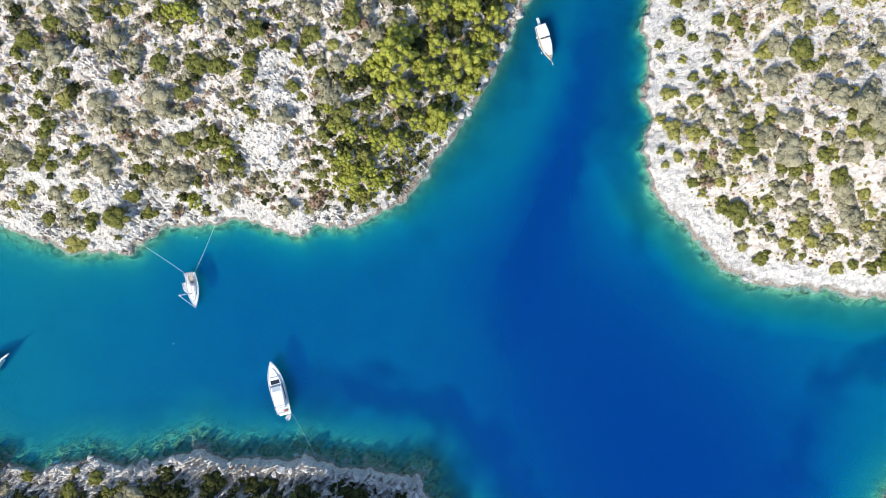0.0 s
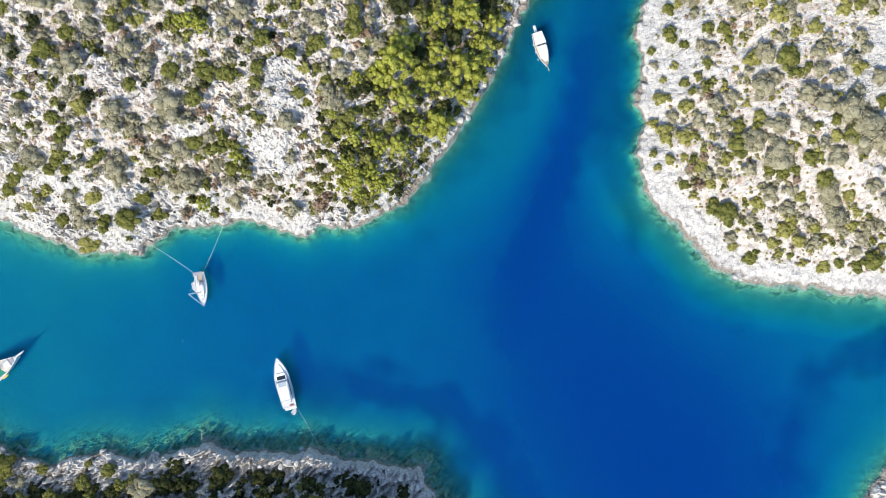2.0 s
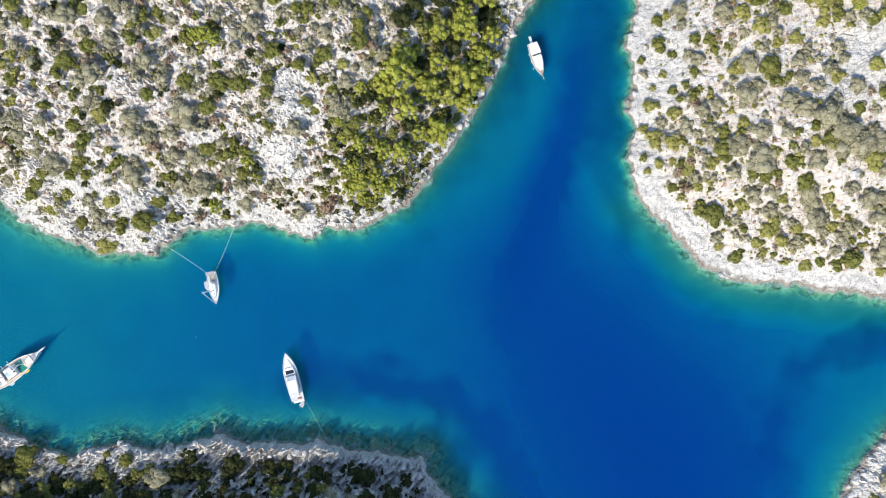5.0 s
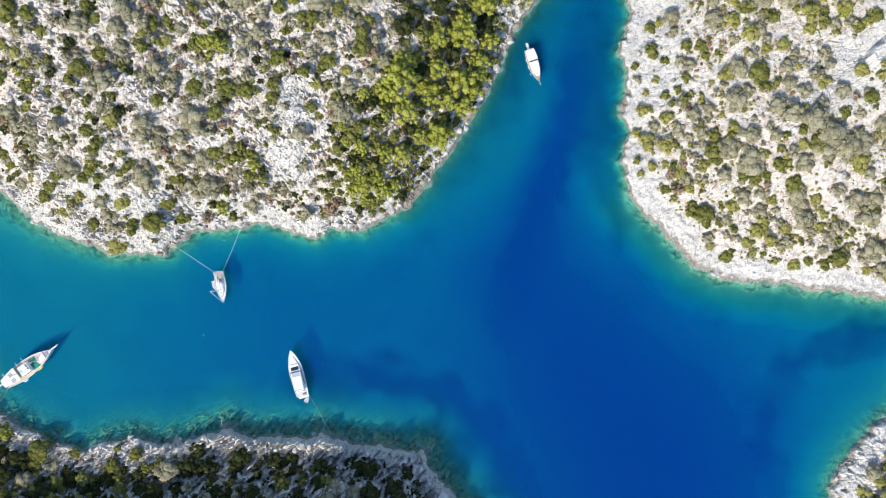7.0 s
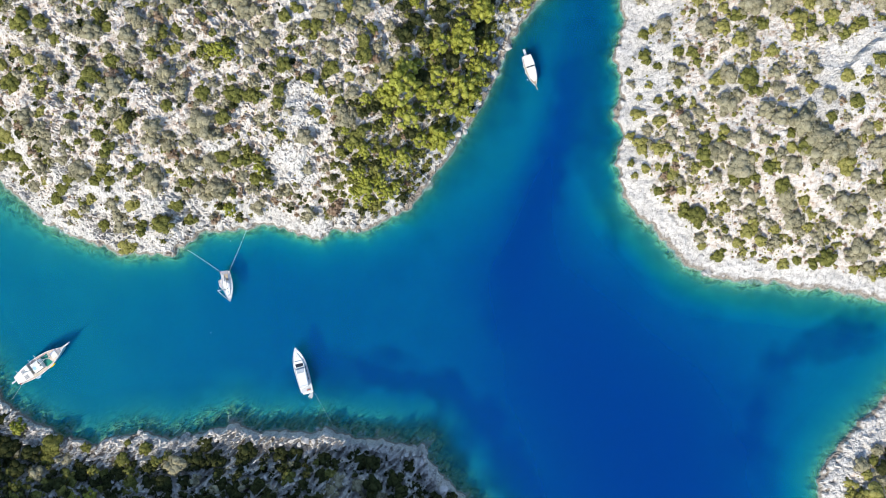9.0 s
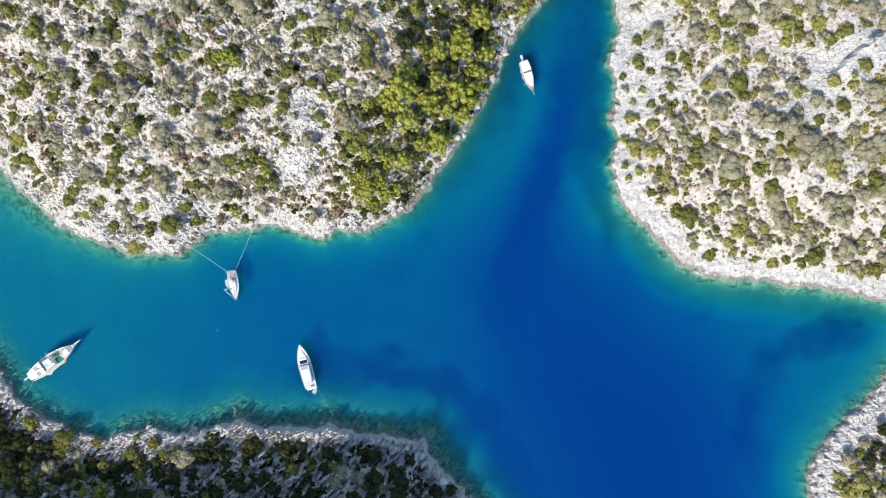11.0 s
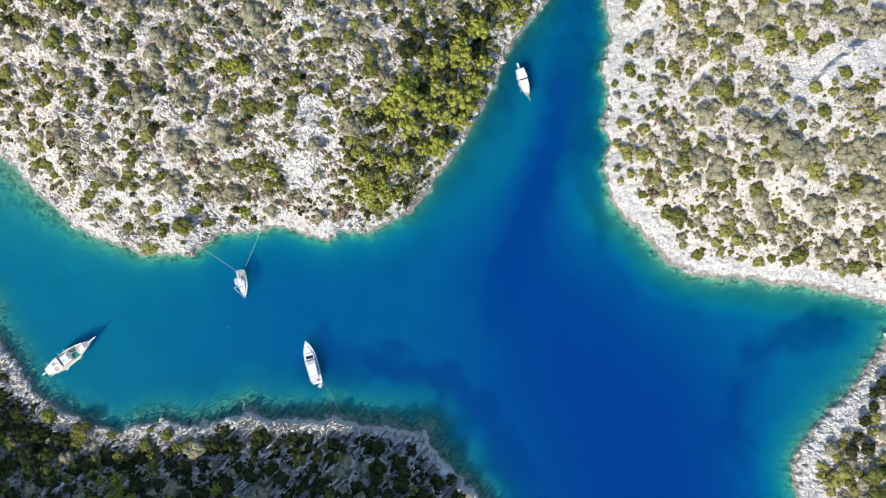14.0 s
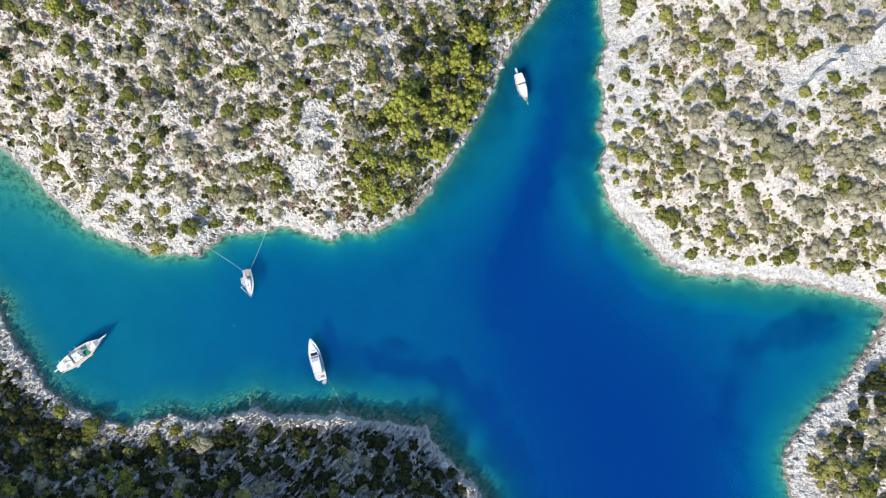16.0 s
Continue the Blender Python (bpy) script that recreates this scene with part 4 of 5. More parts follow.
DARK_B = [
    (-92.8, -82.8, 3.3), (-91.7, -90.8, 4.1), (-89.1, -75, 4.2), (-86.2, -69.7, 3.4), (-81.7, -87.5, 3.3), (-80, -81.8, 2.9), (-79.8, -75.3, 2.3), (-78.6, -82.6, 3.5), (-73.2, -84.8, 3.5),
    (-72.6, -75.1, 3.1), (-70.9, -72, 4.3), (-65.5, -82.6, 3.5), (-61.3, -85.2, 3.1), (-59, -73.5, 3.9), (-58.9, -91.7, 4.2), (-53.4, -72.7, 3.1), (-53, -88.6, 3), (-49.4, -81.5, 2.6),
    (-46.8, -86.8, 3), (-43.2, -80.5, 3.8), (-42.8, -75.1, 3.9), (-36.5, -91.4, 3), (-33.6, -88.9, 3.3), (-31.1, -75.2, 5), (-27.7, -90.3, 3.7), (-25.7, -76.1, 3.9), (-25.3, -82.3, 4.2),
    (-23.6, 47.6, 2.7), (-21.8, -92.1, 3), (-21.2, -74.8, 2), (-21.1, 42.5, 2.3), (-19.3, 48.4, 3.2),
]
DARK_C = [
    (-17.9, -81.6, 3.8), (-16.8, -89, 4.5), (-15.6, -84.7, 3.1), (-12.6, -77.9, 3.1), (-12.4, 71, 4), (-11.8, -85, 3.1), (-11.4, 40.5, 2.8), (-9.4, -92.5, 3.8), (-8.9, 75.7, 3.6),
    (-7.4, 58.2, 4.1), (-3.4, -89.7, 3.5), (-0.8, 79.1, 3.6), (0.6, 46.1, 2.8), (2.1, -88.7, 2.8), (3.6, 65.1, 3.7), (5.2, -95.1, 3.1), (9.3, 88.5, 3.2), (14.1, 77.5, 3.8),
    (18.7, 91, 2.8), (156.8, -78.9, 3.2), (159.8, -74, 2.3), (162, -67.8, 2.9), (162.3, -78.3, 3.2), (166, -62.3, 2.5), (166.6, -85.7, 2.2), (166.7, -57.1, 2.7), (166.8, -7.7, 1.8),
    (170.7, -54.3, 5), (171.4, -85.5, 3.6), (172, -62.1, 3.2), (174.2, -55.9, 3.6),
]
DARK_SHRUBS = DARK_A + DARK_B + DARK_C
LANDMARKS = [(*p, look_) for look_, group in enumerate((GREEN_SHRUBS, GREY_SHRUBS, YELLOW_SHRUBS, DARK_SHRUBS)) for p in group]


def build_pines():
    crowns, trunks, limbs = [], [], []

    def wood(name, points, radius, sides):
        bm = bmesh.new()
        tube(bm, points, radius, sides)
        me = bpy.data.meshes.new(name)
        bm.to_mesh(me)
        bm.free()
        me.materials.append(BARK)
        return me

    for k in range(6):
        v, f = crown_arrays(300 + k, 30, 1500, 0.045, 0.95, 0.8, (0.13, 0.28))
        crowns.append(array_mesh("crown", v, f, LEAF_PINE, True))
        trunks.append(wood("trunk", [(0, 0, -0.4), (0.02, 0.01, 0.1), (0.05, -0.03, 0.32), (0.02, 0.04, 0.62)], 0.045, 7))
        r = random.Random(k)
        limbs.append([])
        for q in range(4):
            a = q * 1.57 + r.uniform(-0.3, 0.3)
            limbs[-1].append(wood("limb", [(0.03, 0, 0.2 + 0.06 * q), (0.25 * math.cos(a), 0.25 * math.sin(a), 0.38 + 0.04 * q),
                                           (0.5 * math.cos(a), 0.5 * math.sin(a), 0.46 + 0.03 * q)], 0.018, 5))
    zs = ground_at([p[0] for p in PINES], [p[1] for p in PINES])[0]
    for k, ((x, y, rad), z) in enumerate(zip(PINES, zs)):
        r = random.Random(k + 50)
        root = thing("pine_tree", pose(x, y, float(z), 0, 0, r.uniform(0, 360)), "bright green pine with a broad uneven crown on the rocky slope", "tree", "pines on the slopes")
        root.scale = (rad, rad, rad * r.uniform(0.95, 1.2))
        trunk = new("trunk", trunks[k % 6])
        trunk.parent = root
        for me in limbs[k % 6]:
            new("limb", me).parent = trunk
        crown = new("crown", crowns[(k * 5 + 1) % 6])
        crown.parent = root
        crown.location = (0, 0, 0.12)


LOOKS = [("maquis_shrub", LEAF_GREEN, "dense green evergreen shrub among limestone rocks", 0.8),
         ("olive_shrub", LEAF_GREY, "grey-green wild olive bush on stony ground", 0.8),
         ("broom_shrub", LEAF_YELLOW, "low yellow-green bush on pale rock", 0.7),
         ("kermes_oak", LEAF_DARK, "dark green kermes oak bush, its tone deepened for the shaded slope", 0.9)]


def build_landmarks():
    meshes = {}
    for look_ in range(4):
        for k in range(4):
            for big, clumps, sprays, size in ((0, 9, 260, 0.085), (1, 17, 620, 0.055)):
                v, f = crown_arrays(400 + 10 * look_ + k + 50 * big, clumps, sprays, size, 0.78)
                meshes[look_, k, big] = array_mesh("crown", v, f, LOOKS[look_][1], True)
    bm = bmesh.new()
    for q in range(5):
        a = q * 1.26
        tube(bm, [(0.04 * math.cos(a), 0.04 * math.sin(a), -0.25), (0.15 * math.cos(a), 0.15 * math.sin(a), 0.2),
                  (0.35 * math.cos(a), 0.35 * math.sin(a), 0.42)], 0.022, 5)
    stems = bpy.data.meshes.new("stems")
    bm.to_mesh(stems)
    bm.free()
    stems.materials.append(BARK)
    zs = ground_at([p[0] for p in LANDMARKS], [p[1] for p in LANDMARKS])[0]
    for k, ((x, y, rad, look_), z) in enumerate(zip(LANDMARKS, zs)):
        name, _, label, tall = LOOKS[int(look_)]
        r = random.Random(k + 900)
        root = thing(name, pose(x, y, float(z), 0, 0, r.uniform(0, 360)), label, "shrub", name.replace("_", " ") + "s on the slopes")
        root.scale = (rad * r.uniform(0.95, 1.15), rad * r.uniform(0.95, 1.15), rad * tall * r.uniform(0.9, 1.2))
        for part_name, me in (("stems", stems), ("crown", meshes[int(look_), k % 4, int(rad > 2.1)])):
            o = new(part_name, me)
            o.parent = root


def scatter():
    """The rest of the scrub, by a jittered lattice whose cover follows each slope."""
    r = np.random.default_rng(7)
    step = 1.6
    gx, gy = np.meshgrid(np.arange(-187, 187, step), np.arange(-109, 109, step))
    x = (gx + r.uniform(-0.75, 0.75, gx.shape) * step).ravel()
    y = (gy + r.uniform(-0.75, 0.75, gy.shape) * step).ravel()
    h, nw, ea, sw = lie(x, y)
    land = np.maximum(np.maximum(nw, ea), sw)
    keep = land > 2.5
    x, y, h, nw, ea, sw, land = (a[keep] for a in (x, y, h, nw, ea, sw, land))
    clump = layered(x / 13, y / 13, 71, 3)
    fine = layered(x / 5, y / 5, 81, 2)
    south_east = (ea > 0) & (y < -25)
    margin = np.where(nw > 0, 3.5, np.where(south_east, 12.0, np.where(ea > 0, 5.0 + 3.5 * ((y < 20) & (y > -25)), np.where(x < -105, 8.0, 4.5))))
    cover = np.where(nw > 0, 0.39, np.where(sw > 0, 0.66, np.where(south_east, 0.5, 0.31)))
    # more wood in the south-west corner, less on the craggy point
    cover = np.where(sw > 0, cover + np.clip((-x - 95) / 90, -0.2, 0.25), cover)
    cover = np.where((nw > 0) & (x < -95), cover - 0.1, cover)
    cover = np.where((ea > 0) & (x > 105) & (y > 15), cover - 0.12, cover)
    cover = cover + 0.42 * clump + 0.28 * fine
    cover = cover * np.clip((land - margin) / 4 + 0.1, 0, 1) * (1 - 0.9 * bare(x, y))
    grove = np.zeros(x.shape)
    for px, py, rad in PINES:
        grove = np.maximum(grove, np.exp(-(np.hypot(x - px, y - py) / (rad + 3.5)) ** 2))
    grove = np.maximum(grove, 0.8 * needles(x, y))
    cover = np.where((nw > 0) & (land > 2.2), np.maximum(cover, 0.75 * grove), cover)
    tone = layered(x / 9 + 40, y / 9, 91, 3)
    pick = r.uniform(size=x.shape)
    grown = pick < cover * 1.05
    size = r.gamma(5.0, 0.2, x.shape)
    u = r.uniform(size=x.shape)
    taken = np.zeros(x.shape, bool)
    for px, py, rad, *_ in [(*p, 0) for p in PINES] + list(LANDMARKS):
        taken |= np.hypot(x - px, y - py) < rad * 0.7
    sets = {"green": [], "grey": [], "yellow": [], "dry": [], "dark": []}
    for k in np.nonzero(grown & ~taken)[0]:
        west, dim = nw[k] > 0, sw[k] > 0
        if west and grove[k] > 0.45 and u[k] < 0.75:
            kind, rad = ("dark" if u[k] < 0.22 else "green"), 1.6 * size[k]
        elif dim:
            # dark leaves stand in for shade here, fewer at the sunnier western end
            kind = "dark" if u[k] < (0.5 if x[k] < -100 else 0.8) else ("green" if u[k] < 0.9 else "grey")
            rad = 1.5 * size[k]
        else:
            t = u[k] + 0.7 * tone[k]
            grey_to = 0.42 if west else 0.3
            kind = "grey" if t < grey_to else "green" if t < grey_to + (0.42 if west else 0.3) else "yellow" if t < (0.9 if west else 0.97) else "dry"
            if west and kind == "green" and r.uniform() < 0.35:
                kind = "dark"
            rad = (1.4 if west else 1.3) * size[k] * (1.1 if kind == "grey" else 0.9)
        rad = min(rad, 3.2)
        sets[kind].append((x[k], y[k], h[k], rad, rad * r.uniform(0.75, 1.1), r.uniform(0, 6.28), r.integers(0, 8)))
    joined("maquis_scrub", sets["green"], SHRUB_SHAPES, LEAF_GREEN, "green evergreen scrub scattered over the rocky slopes", "scrub")
    joined("olive_scrub", sets["grey"], SHRUB_SHAPES, LEAF_GREY, "grey-green olive scrub scattered over the rocky slopes", "scrub")
    joined("broom_scrub", sets["yellow"], SHRUB_SHAPES, LEAF_YELLOW, "yellow-green bushes scattered over the pale slopes", "scrub")
    joined("dry_scrub", sets["dry"], SHRUB_SHAPES, LEAF_DRY, "dry brown bushes scattered over the slopes", "scrub")
    joined("oak_scrub", sets["dark"], SHRUB_SHAPES, LEAF_DARK, "dark green oak scrub whose tone deepens the shade on the shore", "scrub")
    # small cushions between the bushes
    low = {"a": [], "b": [], "c": []}
    n = 15000
    cx, cy = r.uniform(-187, 187, n), r.uniform(-109, 109, n)
    ch, cnw, cea, csw = lie(cx, cy)
    cland = np.maximum(np.maximum(cnw, cea), csw)
    cm = np.where((cea > 0) & (cy < -25), 11, np.where(cea > 0, 7, 4.5))
    ok = (cland > cm) & (r.uniform(size=n) < 0.9 - 0.8 * bare(cx, cy))
    for k in np.nonzero(ok)[0]:
        rad = r.uniform(0.22, 0.6) * (1.4 if cea[k] > 0 else 1.0)
        # cushions on the south-western shore take the dark leaves to deepen its shade
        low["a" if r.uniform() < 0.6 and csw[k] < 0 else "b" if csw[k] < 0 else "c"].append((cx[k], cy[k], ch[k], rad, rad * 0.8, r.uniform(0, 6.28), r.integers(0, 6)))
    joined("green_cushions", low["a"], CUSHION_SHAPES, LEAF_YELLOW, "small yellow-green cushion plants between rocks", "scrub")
    joined("dark_cushions", low["c"], CUSHION_SHAPES, LEAF_DARK, "small plants in the rock clefts, darkened for shade", "scrub")
    joined("dry_cushions", low["b"], CUSHION_SHAPES, LEAF_DRY, "small dry brown cushion plants between rocks", "scrub")


# ---- loose rock ----
def boulder_arrays(seed, corners=16):
    """An angular block: the hull of a few points on a squarish ball."""
    r = random.Random(seed)
    bm = bmesh.new()
    for _ in range(corners):
        v = Vector((r.gauss(0, 1), r.gauss(0, 1), r.gauss(0, 1))).normalized()
        top = max(abs(v.x), abs(v.y), abs(v.z))
        bm.verts.new(v * (0.45 + 0.5 / top) * r.uniform(0.8, 1.0))
    bmesh.ops.convex_hull(bm, input=bm.verts)
    loose = [v for v in bm.verts if not v.link_faces]
    bmesh.ops.delete(bm, geom=loose, context="VERTS")
    bmesh.ops.triangulate(bm, faces=bm.faces)
    bm.verts.index_update()
    verts = np.array([v.co[:] for v in bm.verts])
    faces = np.array([[v.index for v in f.verts] for f in bm.faces])
    bm.free()
    return verts, faces


BOULDERS = [boulder_arrays(k, 22) for k in range(8)]
STONES = [boulder_arrays(40 + k, 11) for k in range(8)]


def build_rocks():
    r = np.random.default_rng(21)
    n = 42000
    x, y = r.uniform(-187, 187, n), r.uniform(-109, 109, n)
    h, nw, ea, sw = lie(x, y)
    land = np.maximum(np.maximum(nw, ea), sw)
    south_east = (ea > 0) & (y < -25)
    rim = np.exp(-((land - 1.5) / 2.6) ** 2)
    want = np.where(land > -0.5, 0.07 + 0.3 * rim, 0.0) + np.where(sw > -1.5, 0.1 * rim, 0)
    want = want * np.where(ea > 0, 0.15, np.where((ea > -3) & (ea > nw), 0.0, 1.0))
    keep = np.nonzero(r.uniform(size=n) < want)[0]
    all_v, all_f, base, big = [], [], 0, []
    for k in keep:
        s = r.gamma(2.0, 0.2) + 0.16
        near = land[k] < 5
        if near and ea[k] < 0 and s > 1.35 and len(big) < 70:
            big.append((x[k], y[k], h[k], min(s, 2.4), r.uniform(0, 360)))
            continue
        s = min(s, 1.1)
        v, f = (BOULDERS if s > 0.8 else STONES)[int(r.integers(0, 8))]
        t = r.uniform(0, 6.28)
        w = np.empty_like(v)
        w[:, 0] = x[k] + s * 1.25 * (math.cos(t) * v[:, 0] - 0.75 * math.sin(t) * v[:, 1])
        w[:, 1] = y[k] + s * 1.25 * (math.sin(t) * v[:, 0] + 0.75 * math.cos(t) * v[:, 1])
        w[:, 2] = h[k] + s * (0.62 * v[:, 2] + 0.12)
        all_v.append(w)
        all_f.append(f + base)
        base += len(v)
    me = array_mesh("loose_rock", np.concatenate(all_v), np.concatenate(all_f), STONE)
    tagged(new("loose_rock", me), "loose pale limestone rocks on shores and slopes", "rocks", kind="stuff")
    meshes = [array_mesh("boulder", v * np.array((1.2, 0.9, 0.75)), f, STONE) for v, f in BOULDERS]
    for bx, by, s in ((130.7, 23.5, 1.9), (-104.0, 8.1, 1.7)):
        big.append((bx, by, float(ground_at([bx], [by])[0][0]), s, 40))
    for k, (bx, by, bz, s, turn) in enumerate(big):
        ob = new("boulder", meshes[k % 8])
        ob.matrix_world = pose(bx, by, bz + 0.15 * s, 0, 0, turn) @ Matrix.Diagonal((s, s, s, 1))
        tagged(ob, "weathered pale limestone boulder at the water's edge", "boulder", "boulders along the shore")


# ---- boats ----
def afloat(stern, bow):
    """Pose of a boat that lies on the water with its stern and bow at these places."""
    dx, dy = bow[0] - stern[0], bow[1] - stern[1]
    return pose(stern[0], stern[1], 0, 0, 0, math.degrees(math.atan2(dy, dx)))


def block(name, mat, parent, label="", *, at, top=1.0, slide=0.0, bevel=0.05):
    bm = bmesh.new()
    slab(bm, *at, top, slide, bevel)
    return part(name, bm, mat, parent, label)


def bar(name, mat, parent, points, radius, label="", sides=6):
    bm = bmesh.new()
    tube(bm, points, radius, sides)
    return part(name, bm, mat, parent, label, True)


def railing(parent, shape, z, tall, mat):
    """A stainless rail over posts along an open outline."""
    bar("rail", mat, parent, [(x, y, z + tall) for x, y in shape], 0.03)
    for x, y in shape[::3]:
        bar("post", mat, parent, [(x, y, z), (x, y, z + tall)], 0.025)


def build_motor_yacht():
    L, B = 16.8, 5.0
    form = (0.86, 0.42, 2.7)
    root = thing("motor_yacht", afloat((-49.9, -51.4), (-54.1, -35.1)), "white flybridge motor yacht moored stern-to off the rocks", "yacht")
    build_hull(root, L, B, 0.9, 1.5, 0.7, *form, WHITE, WHITE, PALE, "white foredeck with pale side decks")
    bm = bmesh.new()
    solid(bm, deck_shape(L, B, *form, 0.14, 0.72, 0.62), 1.35, 2.5, 0.93, -0.1, 0.12)
    cabin = part("cabin", bm, WHITE, root)
    bm = bmesh.new()
    solid(bm, deck_shape(L, B, *form, 0.6, 0.9, 0.75), 1.5, 2.15, 0.82, -0.3, 0.12)
    part("coachroof", bm, WHITE, root)
    block("windscreen", GLASS, cabin, "dark tinted windscreen", at=(9.7, 11.0, -1.5, 1.5, 2.1, 2.56), top=0.92, slide=-0.2)
    for side in (-1, 1):
        block("side_window", GLASS, cabin, at=(4.2, 9.4, side * 1.86 - 0.04, side * 1.86 + 0.04, 1.75, 2.2), bevel=0.0)
        block("side_deck", PALE, root, "grey side deck", at=(2.0, 10.5, side * 2.16 - 0.16, side * 2.16 + 0.16, 1.36, 1.4), bevel=0.0)
    bm = bmesh.new()
    solid(bm, deck_shape(L, B, *form, 0.1, 0.53, 0.72), 2.5, 3.15, 0.94, 0.1, 0.15)
    fly = part("flybridge", bm, WHITE, root)
    block("fly_screen", SMOKE, fly, "pale smoked flybridge screen", at=(7.7, 9.2, -1.45, 1.45, 2.75, 3.2), top=0.9, slide=-0.3)
    block("sunroof", WHITE, fly, at=(3.0, 7.4, -1.5, 1.5, 3.15, 3.3), bevel=0.1)
    bar("radar_arch", WHITE, root, [(2.6, -1.75, 2.4), (2.2, -1.6, 3.9), (2.2, 1.6, 3.9), (2.6, 1.75, 2.4)], 0.12)
    block("cockpit_floor", PALE, root, "pale cockpit floor", at=(0.3, 2.4, -1.7, 1.7, 1.34, 1.4), bevel=0.0)
    block("cockpit_sofa", RED, root, "faded red cockpit cushions", at=(0.4, 0.8, -1.4, -0.2, 1.4, 1.8))
    block("cockpit_table", PALE, root, at=(1.3, 1.9, 0.5, 1.4, 1.4, 1.95))
    block("swim_platform", WHITE, root, at=(-0.95, 0.05, -1.9, 1.9, 0.25, 0.4), bevel=0.08)
    for x, y in ((12.8, -0.4), (13.3, 0.35), (12.2, 0.2)):
        block("deck_hatch", PALE, root, at=(x, x + 0.45, y - 0.22, y + 0.22, 2.0, 2.2))
    block("anchor_winch", METAL, root, at=(15.2, 15.6, -0.15, 0.15, 1.95, 2.2))
    bow = [(s * L, side * max(0.03, B / 2 * hull_line(s, *form) - 0.12)) for side, run in ((-1, range(45, 101, 5)), (1, range(95, 44, -5))) for s in (q / 100 for q in run)]
    railing(root, bow, 1.9, 0.55, METAL)
    tender = thing("dinghy", pose(-49.2, -53.8, 0.12, 0, 0, 60), "small grey inflatable dinghy behind the yacht", "dinghy")
    build_dinghy(tender, 1.9, 1.1, RUBBER)


def build_dinghy(root, L, B, mat):
    bm = bmesh.new()
    tube(bm, [(0, -B / 2, 0.15), (L * 0.6, -B / 2, 0.17), (L * 0.88, -B * 0.3, 0.22), (L, 0, 0.28), (L * 0.88, B * 0.3, 0.22), (L * 0.6, B / 2, 0.17), (0, B / 2, 0.15)], 0.2, 8)
    part("tube", bm, mat, root, smooth=True)
    block("floor", PALE, root, at=(0.1, L * 0.85, -B * 0.4, B * 0.4, 0.0, 0.08))
    block("transom", WHITE, root, at=(0.05, 0.15, -B * 0.4, B * 0.4, 0.0, 0.4), bevel=0.01)
    block("thwart", PALE, root, at=(L * 0.4, L * 0.55, -B * 0.42, B * 0.42, 0.2, 0.27), bevel=0.02)
    block("outboard", GREY, root, at=(-0.3, 0.1, -0.14, 0.14, 0.1, 0.7), bevel=0.05)


